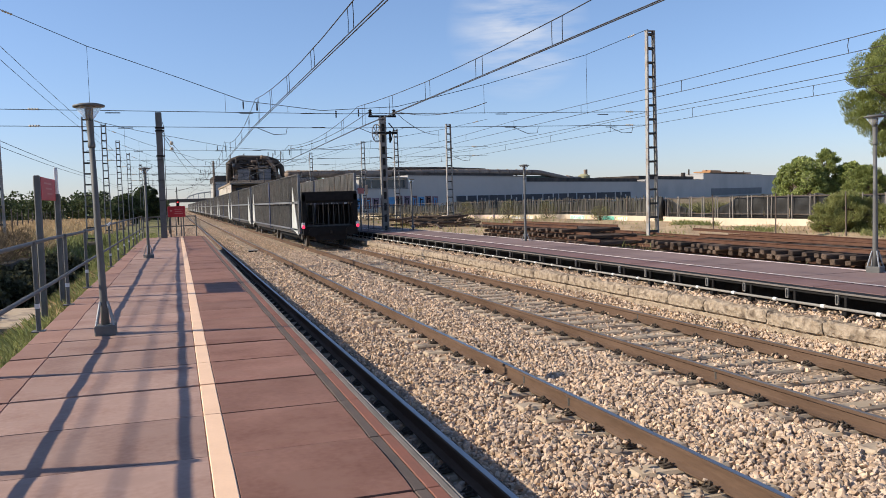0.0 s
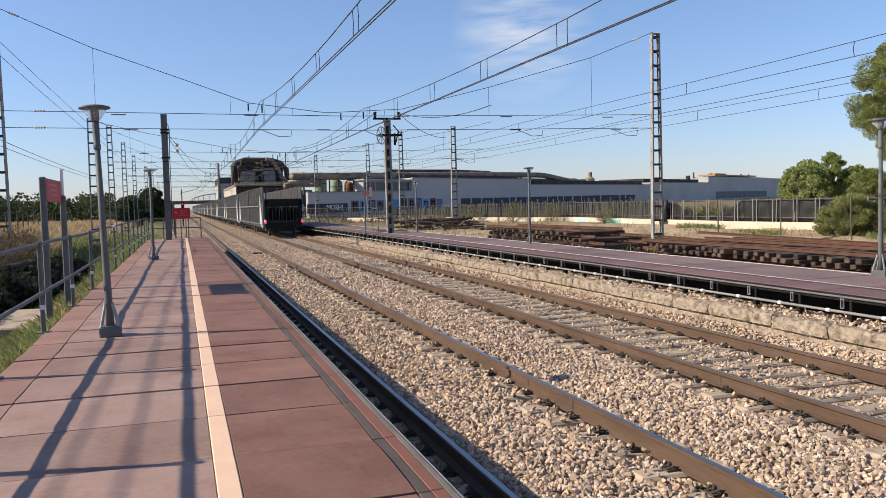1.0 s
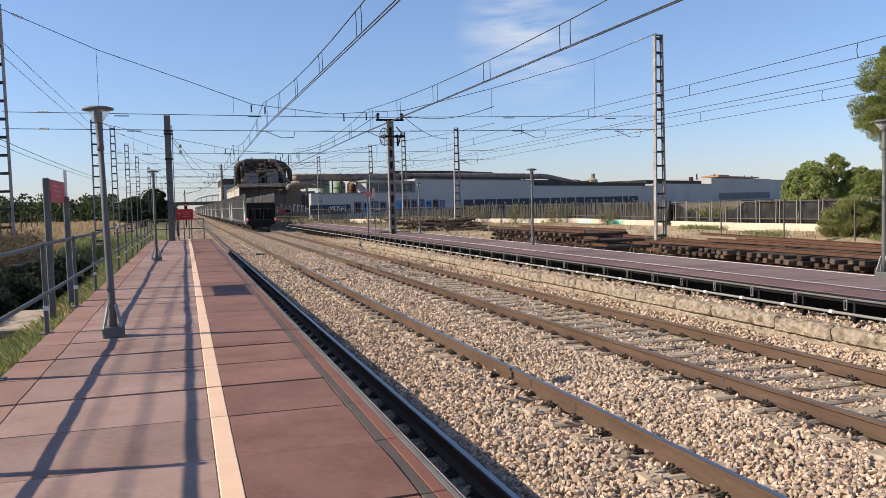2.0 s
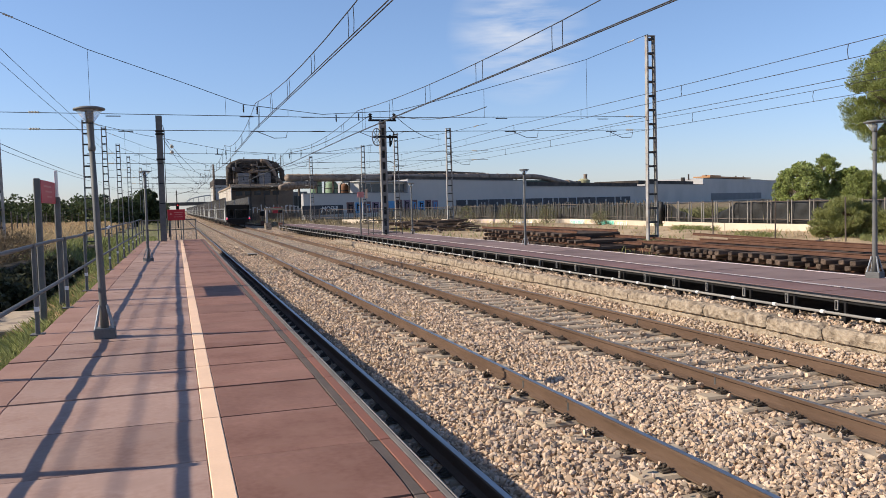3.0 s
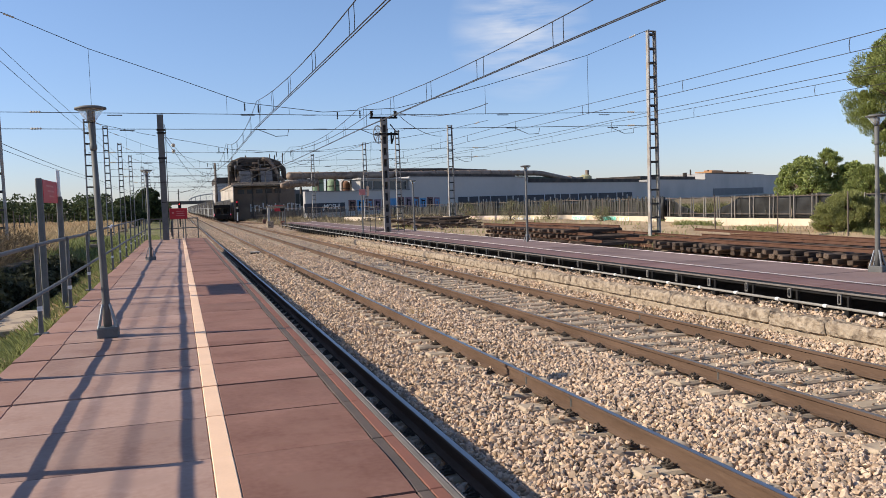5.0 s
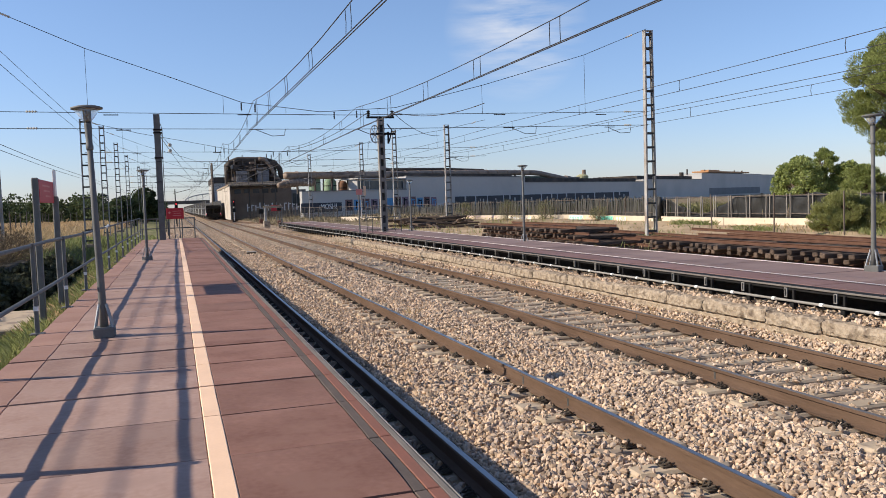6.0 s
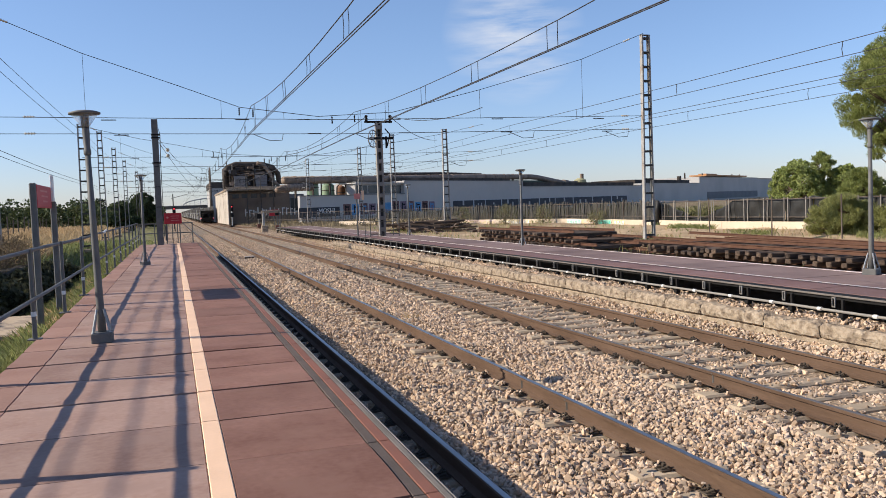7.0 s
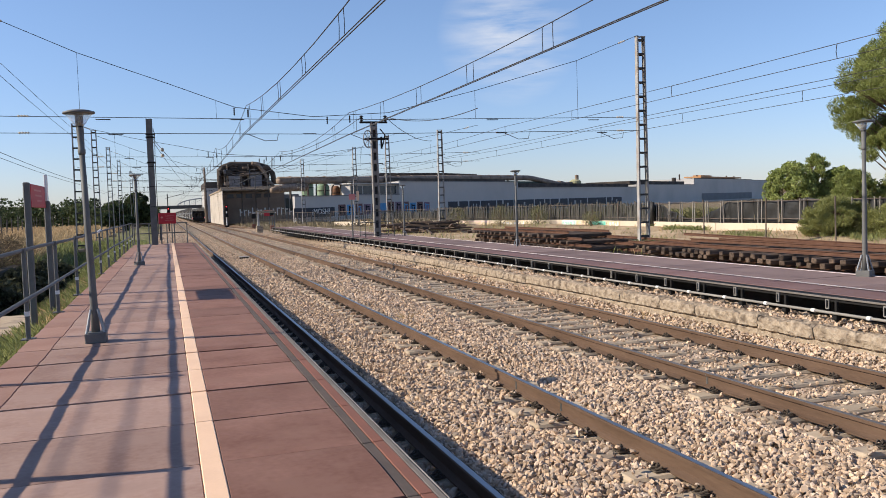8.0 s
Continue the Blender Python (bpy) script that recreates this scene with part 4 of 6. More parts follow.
def make_railing():
    r = thing("platform_railing", pose(0, 0, 0), "grey tubular two-rail railing along the platform edge", "railing")
    post = Build().box((0, 0, 0.56), (0.05, 0.075, 1.16), cham=0.008).box((0, 0, 0.0), (0.16, 0.16, 0.015)).mesh("post", M_GALV_DARK)
    band = Build().box((0, 0, 0), (0.054, 0.08, 0.06)).mesh("white_band", M_WHITE)
    y = 5.4 - 6 * 3.0
    while y < 44.5:
        p = part("post", post, None, r, at=pose(-1.725, y, PZ))
        part("white_band", band, None, p, at=pose(0, 0, 0.32))
        y += 3.0
    for z in (1.105, 0.525):
        x = -1.75 if z > 1 else -1.695
        pts = [(x + RNG.uniform(-0.014, 0.014), yy, PZ + z + RNG.uniform(-0.014, 0.012)) for yy in np.arange(-14.1, 44.9, 3.0)] + [(x, 45.0, PZ + z)]
        part("top_rail" if z > 1 else "mid_rail", Build().pipe(pts, 0.025, 8), M_GALV_DARK, r)
    # end barrier across the platform
    e = thing("end_barrier", pose(0, 45.1, PZ), "grey tubular barrier closing the platform end", "railing")
    for x in (-1.67, -0.95, -0.35, 0.3, 0.92):
        part("post", Build().tube((x, 0, -0.1), (x, 0, 1.08), 0.03, n=8), M_GALV_DARK, e)
    for z in (1.05, 0.55):
        part("rail", Build().tube((-1.7, 0, z), (0.95, 0, z), 0.028, n=8), M_GALV_DARK, e)
    s = thing("warning_sign", pose(-0.02, 44.9, 1.64), "red enamel warning sign with pale lettering fixed to the end barrier", "sign")
    part("board", Build().box((0, 0, 0.28), (0.86, 0.02, 0.56), cham=0.006), M_REDSIGN, s)
    part("emblem", Build().box((-0.27, -0.013, 0.33), (0.09, 0.004, 0.09), m=Matrix.Rotation(radians(45), 3, "Y")), M_LETTER, s, "white diamond emblem")
    for k in range(3):
        part("lettering_bar", Build().box((0.1, -0.013, 0.4 - 0.11 * k), (0.42 - 0.08 * (k % 2), 0.004, 0.022)), M_LETTER, s)
    for x in (-0.05, 0.2):
        part("stay", Build().tube((x, 0.06, -1.0), (x, 0.06, 0.5), 0.025, n=6), M_GALV_DARK, s)


make_railing()
rag = thing("cloth_scrap", pose(-1.725, 23.1, PZ + 1.105), "white scrap of cloth tied round the top rail", "cloth")
part("knot", Build().lathe((0, 0, 0), [(0.02, -0.035), (0.045, -0.02), (0.05, 0.01), (0.03, 0.035)], 10), M_WHITE, rag)
part("tail", Build().pipe([(0, 0, 0), (0.03, 0.25, 0.045), (0.04, 0.5, 0.02)], [0.03, 0.028, 0.008], 6), M_WHITE, rag, smooth=True)


def platform_lamp():
    """A post lamp: gusseted base, tapered pole, collar, glass cone and shallow dish."""
    t = thing("platform_lamp", pose(0, 0, 0), "grey steel platform lamp with a dish-shaped head", "street lamp", "lamps along the platforms")
    part("base_plinth", Build().box((0, 0, 0.06), (0.24, 0.24, 0.13), cham=0.012), M_GALV_DARK, t, "square steel base box")
    for a in range(4):
        c, s = math.cos(a * math.pi / 2 + 0.785), math.sin(a * math.pi / 2 + 0.785)
        part("gusset", Build().pipe([(c * 0.14, s * 0.14, 0.12), (c * 0.055, s * 0.055, 0.40)], 0.014, 5), M_GALV, t)
    part("pole", Build().lathe((0, 0, 0), [(0.05, 0.1), (0.045, 0.4), (0.038, 1.4), (0.031, 2.26)], 14), M_GALV_DARK, t, smooth=True)
    part("collar", Build().lathe((0, 0, 0), [(0.037, 2.24), (0.043, 2.26), (0.043, 2.30), (0.036, 2.31), (0.042, 2.54), (0.037, 2.58)], 14), M_GALV_DARK, t, "thicker pole collar", smooth=True)
    head = part("lamp_cone", Build().lathe((0, 0, 0), [(0.04, 2.57), (0.055, 2.59), (0.155, 2.725), (0.145, 2.73)], 20), M_CONE, t, "cloudy clear cone", smooth=True)
    part("lamp_dish", Build().lathe((0, 0, 0), [(0.155, 2.72), (0.178, 2.722), (0.178, 2.742), (0.11, 2.762), (0.02, 2.77)], 24), M_GALV_DARK, head, "shallow grey dish top", smooth=True)
    part("lamp_core", Build().lathe((0, 0, 0), [(0.04, 2.55), (0.045, 2.71)], 10), M_BLACK, head)
    return t


M_CONE = bpy.data.materials.new("cloudy_glass")
M_CONE.use_nodes = True
_b = M_CONE.node_tree.nodes["Principled BSDF"]
_b.inputs["Base Color"].default_value = (0.9, 0.9, 0.88, 1)
_b.inputs["IOR"].default_value = 1.06
_b.inputs["Roughness"].default_value, _b.inputs["Transmission Weight"].default_value = 0.15, 0.75
_n = M_CONE.node_tree.nodes.new("ShaderNodeTexNoise")
_n.inputs["Scale"].default_value = 25
_r = M_CONE.node_tree.nodes.new("ShaderNodeMapRange")
_r.inputs["To Max"].default_value = 0.3
M_CONE.node_tree.links.new(_n.outputs["Fac"], _r.inputs["Value"])
M_CONE.node_tree.links.new(_r.outputs[0], _b.inputs["Roughness"])

_lamp = platform_lamp()
_lamp.matrix_basis = pose(-0.88, 10.67, PZ, 0, -1.2, 0)
for x, y in ((-0.88, 26.65), (11.36, 26.15), (11.62, 11.45), (11.5, 40.9)):
    copy_thing(_lamp, pose(x, y, PZ - (0.15 if x > 0 and y > 20 else 0.02), RNG.uniform(-0.4, 0.4), RNG.uniform(-0.4, 0.4), RNG.uniform(0, 30)))


def name_board():
    """The station board beyond the railing, on two square posts."""
    s = thing("station_board", pose(0, 0, 0), "red station board on two grey square posts", "sign")
    for x, y, z1 in ((-2.24, 15.5, 2.74), (-2.17, 17.35, 2.45)):
        part("post", Build().box((x, y, (z1 - 0.2) / 2), (0.10, 0.12, z1 + 0.2), cham=0.015), M_GALV_DARK, s)
    part("board", Build().box((-2.2, 16.42, 2.52), (0.03, 1.7, 0.40), cham=0.006), M_REDSIGN, s, "red enamel board")
    for k in range(3):
        part("lettering_bar", Build().box((-2.182, 16.3 + 0.1 * k, 2.62 - 0.09 * k), (0.004, 0.9 - 0.15 * k, 0.03)), M_LETTER, s)
    part("plate", Build().box((-2.17, 17.35, 2.7), (0.04, 0.2, 0.5), cham=0.006), M_WHITE, s, "small white plate")


name_board()


def tension_post():
    """The column at the platform end, with its clamps and stays."""
    t = thing("anchor_post", pose(-0.66, 43.8, PZ), "dark grey steel column anchoring the overhead wires", "mast")
    b = Build()
    for s in (-1, 1):
        b.box((0, s * 0.14, 3.13), (0.30, 0.03, 6.26))
    b.box((0, 0, 3.13), (0.04, 0.28, 6.26))
    part("column", b, M_GALV_DARK, t)
    for z in (5.35, 5.5, 4.1):
        part("clamp", Build().box((0.02, 0, z), (0.42, 0.4, 0.07), cham=0.01), M_BLACK, t)
    part("pull_rod", Build().pipe([(0.17, 0.1, 5.8), (0.24, 0.1, 5.5), (0.2, 0.1, 4.2), (0.2, 0.1, 0.4)], 0.018, 6), M_GALV_DARK, t)
    part("counterweight", Build().lathe((0.3, 0.15, 0), [(0.05, 0.2), (0.06, 0.25), (0.06, 0.9), (0.03, 0.95)], 10), M_GALV_DARK, t, "slim iron weight")
    for z in (1.9, 2.9, 3.9):
        part("step_iron", Build().box((0, -0.17, z), (0.22, 0.05, 0.03)), M_BLACK, t)
    # anchor wires to the contact line, with ball weights
    w = thing("anchor_wire", pose(0, 0, 0), "slanting anchor wires with two ball insulators", "overhead wire", "anchor wires")
    for k, (z, ye) in enumerate(((5.9, 91), (5.75, 110))):
        pts = sag((-0.5, 43.9, z), (2.9, ye, 5.2 + 0.4 * (1 - k)), 0.25)
        part("wire", Build().pipe(pts, 0.014, 5), M_WIRE, w)
        q = pts[1] + (pts[2] - pts[1]) * 0.6
        part("ball", Build().lathe(q, [(0.02, -0.11), (0.08, -0.075), (0.11, 0), (0.08, 0.075), (0.02, 0.11)], 12), M_INSUL, w, "brown ball insulator", smooth=True)


tension_post()


def pulley_pole():
    t = thing("tension_pole", pose(10.22, 41.5, PZ), "pale ladder-type pole with crossbar, insulators and tension wheel", "mast")
    for s in (-1, 1):
        part("leg", Build().box((s * 0.125, 0, 2.9), (0.09, 0.24, 5.9), cham=0.012), M_MAST2, t)
    # dark backing added so the openings between the battens read as shaded
    part("web", Build().box((0, 0.06, 2.9), (0.165, 0.04, 5.8)), M_SHADE_STEEL, t, "added dark backing for the shaded openings")
    for k in range(10):
        part("batten", Build().box((0, -0.03, 0.35 + k * 0.58), (0.165, 0.16, 0.2)), M_MAST2, t)
    part("crossbar", Build().box((0, -0.02, 5.85), (1.45, 0.1, 0.1), cham=0.01), M_BLACK, t)
    for s in (-1, 1):
        part("insulator", Build().lathe((s * 0.62, -0.02, 5.9), [(0.03, 0), (0.09, 0.04), (0.04, 0.1), (0.10, 0.14), (0.04, 0.2), (0.11, 0.24), (0.04, 0.3)], 10), M_BLACK, t, "dark ribbed insulator")
    wh = Build()
    rim = [(-0.36 + 0.30 * math.sin(a), -0.22 + 0.25 * math.sin(a), 4.98 + 0.44 * math.cos(a)) for a in np.linspace(0, 2 * math.pi, 21)]
    wh.pipe(rim, 0.03, 6)
    for a in np.linspace(0, math.pi, 5)[:-1]:
        wh.tube((-0.36 + 0.3 * math.sin(a), -0.22 + 0.25 * math.sin(a), 4.98 + 0.44 * math.cos(a)), (-0.36 - 0.3 * math.sin(a), -0.22 - 0.25 * math.sin(a), 4.98 - 0.44 * math.cos(a)), 0.02, n=5)
    part("tension_wheel", wh, M_GALV, t, "spoked tension wheel")
    part("bracket", Build().box((0.1, -0.14, 5.0), (1.25, 0.08, 0.12), cham=0.01).box((0.35, -0.14, 4.8), (0.08, 0.1, 0.6)).pipe([(0.3, -0.14, 5.5), (0.55, -0.14, 5.2), (0.4, -0.14, 4.6)], 0.03, 6), M_BLACK, t, "dark bracket arm")
    # guard frame round its foot
    g = thing("guard_frame", pose(10.0, 41.0, PZ), "thin dark tubular guard frame round the pole foot", "railing")
    for x in (-0.6, 0.9):
        for y in (-0.3, 0.9):
            part("post", Build().tube((x, y, 0), (x, y, 1.3), 0.018, n=6), M_POST_DARK, g)
    for z in (0.12, 0.75, 1.28):
        for y in (-0.3, 0.9):
            part("rail", Build().tube((-0.6, y, z), (0.9, y, z), 0.016, n=6), M_POST_DARK, g)
        for x in (-0.6, 0.9):
            part("rail", Build().tube((x, -0.3, z), (x, 0.9, z), 0.016, n=6), M_POST_DARK, g)
    p = thing("platform_sign_post", pose(9.25, 43, PZ), "slim dark post with a small red and white sign", "sign")
    part("post", Build().tube((0, 0, 0), (0, 0, 2.7), 0.04, n=8), M_GALV_DARK, p)
    part("plate", Build().box((0.03, -0.05, 2.1), (0.34, 0.02, 0.3), cham=0.005), M_LETTER, p)
    part("plate_strip", Build().box((0.33, -0.05, 2.15), (0.14, 0.02, 0.5), cham=0.005), M_CREAM, p)
    # cable loops from the crossbar
    for x0, x1, ye, ze in ((10.84, 12.3, 32, 6.05), (9.6, 6.9, 53, 5.6), (10.84, 17.05, 53, 6.45)):
        w = thing("jumper_cable", pose(0, 0, 0), "slack feeder cable hanging from the pole crossbar", "overhead wire", "feeder cables")
        part("cable", Build().pipe(sag((x0, 41.45, 6.75), (x1, ye, ze), 0.35), 0.016, 5), M_WIRE, w)


M_POST_DARK = mat("dark_grey_tube", (0.06, 0.057, 0.054), (0.1, 0.095, 0.09), 5, 0.7, bump=0.05)
M_MAST2 = mat("pale_concrete_pole", (0.20, 0.18, 0.158), (0.29, 0.265, 0.235), 3, 0.85, bump=0.2)
pulley_pole()


M_DARKSTONE = mat("dark_stained_stone", (0.05, 0.042, 0.034), (0.10, 0.085, 0.068), 2, 0.95, bump=0.8, fine=12, bumpdist=0.04, spec=0.1)


# ---- feeder and signal wires on the field side ----
def feeder(x, z, dip, ys, label, r=0.011):
    t = thing("feeder_wire", pose(0, 0, 0), label, "overhead wire", "wires along the masts")
    pts = []
    for a, c in zip(ys[:-1], ys[1:]):
        pts += sag((x, a, z), (x, c, z), dip if a < 0 else min(dip, 0.12), 10)[:-1]
    part("wire", Build().pipe(pts + [Vector((x, ys[-1], z))], r, 5), M_WIRE, t)


LY = [-20, 32, 72, 109, 172, 215, 330]
feeder(-5.95, 8.3, 0.05, LY, "thin black feeder wire along the field-side masts")
feeder(-5.95, 7.8, 0.3, LY, "thin black feeder wire along the field-side masts")
feeder(-6.12, 4.82, 0.5, LY, "thin black cable along the masts", 0.012)
feeder(-6.25, 4.66, 0.48, LY, "thin black cable along the masts", 0.010)
feeder(20.2, 5.75, 0.04, [-20, 32, 62, 93, 112], "thin black feeder wire along the yard-side masts")


# ---- lineside ----
dw = thing("ditch_wall", pose(-4.95, 12, 0), "dark stained retaining wall along the overgrown ditch", "retaining wall")
for k in range(7):
    part("wall_block", Build().box((0.04 * (k % 2), 1.4 + 2.82 * k, 0.1), (0.5, 2.8, 0.95 + 0.06 * (k % 3)), cham=0.05), M_DARKSTONE, dw)
def signal(x, y, h, two):
    s = thing("railway_signal", pose(x, y, -0.2), "slim dark railway signal showing a red light", "railway signal", "red signals by the line")
    part("post", Build().tube((0, 0, 0), (0, 0, h), 0.07, n=8), M_WHITE if two else M_BLACK, s)
    part("signal_head", Build().box((0, -0.05, h - 0.1), (0.42, 0.2, 1.0), cham=0.05), M_BLACK, s)
    part("lens", Build().tube((0, -0.16, h + 0.12), (0, -0.18, h + 0.12), 0.085, n=14), M_SIGNAL_RED, s, "lit red lens")
    if two:
        part("route_box", Build().box((0, -0.05, h - 1.2), (0.5, 0.3, 0.6), cham=0.04), M_BLACK, s)
        part("foot", Build().box((0, 0, 0.1), (0.6, 0.6, 0.3), cham=0.04), M_BLACK, s)


signal(8.85, 135, 3.1, True)
signal(0.15, 118, 2.95, False)
pst = thing("line_post", pose(0.1, 140, -0.2), "thin dark pole beside the far track", "mast")
part("pole", Build().tube((0, 0, 0), (0, 0, 5.6), 0.09, n=6), M_WAGON, pst)
part("arm", Build().tube((-0.3, 0, 4.9), (2.6, 0, 5.6), 0.04, n=5), M_WAGON, pst)
cb = thing("buffer_marker", pose(9.35, 91, -0.15), "grey marker post on a concrete block beside the track", "marker post")
part("block", Build().box((0, 0, 0.35), (0.7, 0.7, 0.75), cham=0.06), M_CONC, cb)
part("post", Build().box((-0.1, 0, 1.4), (0.24, 0.2, 1.5), cham=0.02), M_CONC_GREY, cb)
part("crossbar", Build().box((0.7, 0.1, 2.2), (2.0, 0.16, 0.26), cham=0.02), M_CONC, cb)
part("leg", Build().box((1.65, 0.1, 1.1), (0.12, 0.12, 2.2)), M_GALV_DARK, cb)
for x, y, h in ((11.1, 94, 2.0), (10.6, 110, 1.6)):
    s2 = thing("shunting_signal", pose(x, y, -0.1), "small dark shunting signal on a post beside the track", "railway signal", "small signals")
    part("post", Build().tube((0, 0, 0), (0, 0, h), 0.06, n=6), M_GALV_DARK, s2)
    part("signal_head", Build().box((0, 0, h), (0.55, 0.25, 0.6), cham=0.05), M_BLACK, s2)
    part("cabinet", Build().box((0, -0.1, 0.35), (0.5, 0.3, 0.5), cham=0.03), M_ORANGE, s2, "orange cabinet")
jb = thing("track_box", pose(3.5, 41.9, -0.2), "grey metal box on the sleepers between the rails", "track box")
part("lid", Build().box((0, 0, 0.1), (0.5, 0.35, 0.05), cham=0.02), M_CONC_GREY, jb)
part("body", Build().box((0, 0, 0.02), (0.42, 0.3, 0.12)), M_BLACK, jb)
hd = thing("warning_board", pose(12.6, 118, 0.1), "red board on a post before the fence", "sign")
part("board", Build().box((0.9, 0, 1.75), (1.3, 0.04, 0.85), cham=0.01), M_REDSIGN, hd)
part("post", Build().tube((0.9, 0.05, 0), (0.9, 0.05, 1.4), 0.05, n=6), M_GALV_DARK, hd)

# overpass far along the line
# arch steel paled to blue-grey, the haze of distance put into its colour
M_HAZE = mat("haze_tinted_steel", (0.22, 0.25, 0.28), (0.28, 0.3, 0.33), 0.5, 0.7)
br = thing("road_bridge", pose(0, 520, 0), "dark road bridge with steel arch crossing the line", "bridge")
part("deck", Build().box((5, 0, 6.2), (170, 9, 2.0), cham=0.1), M_WAGON, br)
for s in (-1, 1):
    a = [(24 + 18 * math.cos(q), s * 4, 7 + 4.2 * math.sin(q)) for q in np.linspace(0, math.pi, 15)]
    part("arch", Build().pipe(a, 0.28, 6), M_HAZE, br)
    for q in a[1:-1]:
        part("hanger", Build().tube((q[0], q[1], 7), q, 0.1, n=5), M_HAZE, br)
for x in (-30, -12, 22, 45):
    part("pier", Build().box((x, 0, 2.5), (1.4, 7, 5.4), cham=0.1), M_CONC_GREY, br)


# ---- factory ----
FX, FY, FR = 18.1, 129.1, 36.0


def ribbed(b, x0, x1, y, z0, z1, step=1.2):
    """Upright cladding ribs on a wall facing -y."""
    x = x0 + step / 2
    while x < x1:
        b.box((x, y - 0.04, (z0 + z1) / 2), (0.12, 0.08, z1 - z0 - 0.02))
        x += step
    return b


def make_factory():
    f = thing("factory_building", pose(FX, FY, 0, 0, 0, FR), "long pale grey factory hall with graffiti on its wall", "factory")
    body = ((1.0, 14.6, 4.22, 0.5), (14.6, 27.2, 4.3, 0.5), (27.2, 69.6, 6.7, 20), (69.6, 137, 5.5, 30), (137, 187, 6.2, 30), (187, 257, 8.3, 30), (257, 300, 8.1, 30))
    for x0, x1, h, d in body:
        b = Build().box(((x0 + x1) / 2, d / 2, h / 2), (x1 - x0 - 0.01, d, h))
        w = part("wall", b, M_FACT, f)
        part("parapet", Build().box(((x0 + x1) / 2, 0.1, h + 0.06), (x1 - x0 - 0.01, 0.5, 0.12)), M_FACT_DARK, w)
    # band of dark windows over the low wing
    part("window_wall", Build().box((20.9, 1.6, 5.25), (12.6, 2.0, 1.9)), M_FACT, f)
    for k in range(4):
        wd = part("window", Build().box((16.2 + k * 3.1, 0.58, 5.2), (2.8, 0.06, 1.4)), M_GLASS_DARK, f, "dark strip window")
        part("window_frame", Build().box((17.72 + k * 3.1, 0.56, 5.2), (0.16, 0.1, 1.5)), M_FACT, wd)
    part("roof_slab", Build().box((20.9, 2.4, 6.3), (13.2, 4.6, 0.2)), M_FACT, f)
    # wide dark gate on the tall part
    g = part("roller_gate", Build().box((225.7, -0.06, 2.0), (62, 0.1, 2.4)), M_FACT_DARK, f, "wide dark grey shutter")
    # plinth
    part("plinth", Build().box((150, -0.1, 0.35), (298, 0.2, 0.7)), M_CONC_GREY, f)
    # roof clutter
    part("dark_roof", Build().box((48, 9, 7.1), (42, 12, 0.7)), M_SOOT, f)
    part("dark_roof", Build().box((103, 9, 6.1), (66, 14, 0.9)), M_SOOT, f)
    part("dark_roof", Build().box((160, 9, 6.9), (46, 14, 0.9)), M_SOOT, f)
    part("rear_block", Build().box((82, 6, 6.3), (24, 4, 1.6)), M_GREEN_DARK, f)
    part("flue", Build().tube((176, 3, 6), (176, 3, 8.6), 0.7, n=10), M_SOOT, f)
    part("orange_machinery", Build().box((228, 6, 9.1), (50, 6, 0.5)).box((214, 6, 9.6), (12, 3, 0.5)), M_ORANGEM, f, "rusty orange roof machinery")
    for x in (187, 205, 240, 250):
        part("vent_stub", Build().tube((x, 5, 8), (x, 5, 9.9), 0.25, n=6), M_SOOT, f)
    # graffiti: large dark block shapes and painted panels
    cuts = (42.35, 49.9, 54.2, 60.6, 67.9, 77.1, 84.7, 94.1, 105.0, 116.6, 127.0)
    for k, (x, x2) in enumerate(zip(cuts[:-1], cuts[1:])):
        wdt = (x2 - x) * 0.94
        b = Build().box((x + wdt / 2, -0.03, 1.75), (wdt, 0.06, 2.05), cham=0.02)
        part("graffiti_block", b, M_GRAF, f, "dark blocky graffiti bar")
        part("graffiti_shade", Build().box((x + wdt / 2 + 0.35, -0.012, 1.85), (wdt, 0.02, 2.1)), M_GRAF_SH, f)
        # pale cuts that break each block up
        cut = Build()
        for j in range(1 + k % 2):
            cx = x + wdt * (0.5 if k % 2 == 0 else 0.34 + 0.3 * j)
            cut.box((cx, -0.065, 1.75 if (k + j) % 3 else 2.3), (wdt * 0.075, 0.02, 0.9), cham=0.005)
        part("graffiti_cut", cut, M_FACT, f)
    rr = random.Random(4)
    for k in range(12):
        x = 10.8 + k * 2.15
        h = rr.uniform(1.75, 2.15)
        b = Build().box((x + 0.9, -0.02, 0.95 + h / 2), (1.75, 0.04, h), cham=0.0)
        p = part("graffiti_panel", b, (M_GR_BROWN, M_GR_BLUE, M_GR_BROWN, M_GR_PURPLE)[k % 4], f, "colourful bubble graffiti")
        q = Build().box((x + 0.55, -0.045, 1.0 + h / 2), (0.28, 0.03, h * 0.72)).box((x + 1.05, -0.045, 1.0 + h * 0.7), (0.8, 0.03, 0.24)).box((x + 1.3, -0.046, 0.95 + h * 0.35), (0.25, 0.03, h * 0.5))
        part("graffiti_stroke", q, (M_BLACK, M_BLACK, M_GR_BLUE)[k % 3], p)
    # dark painted strip with pale word
    part("painted_strip", Build().box((5.3, -0.02, 1.65), (9.2, 0.04, 1.5)), M_GRAF, f, "dark painted strip")
    cu = bpy.data.curves.new("word", "FONT")
    cu.body, cu.size, cu.extrude = "\u00a1MOSH!", 1.25, 0.02
    tmp = bpy.data.objects.new("word", cu)
    scene.collection.objects.link(tmp)
    dg = bpy.context.evaluated_depsgraph_get()
    me = bpy.data.meshes.new_from_object(tmp.evaluated_get(dg))
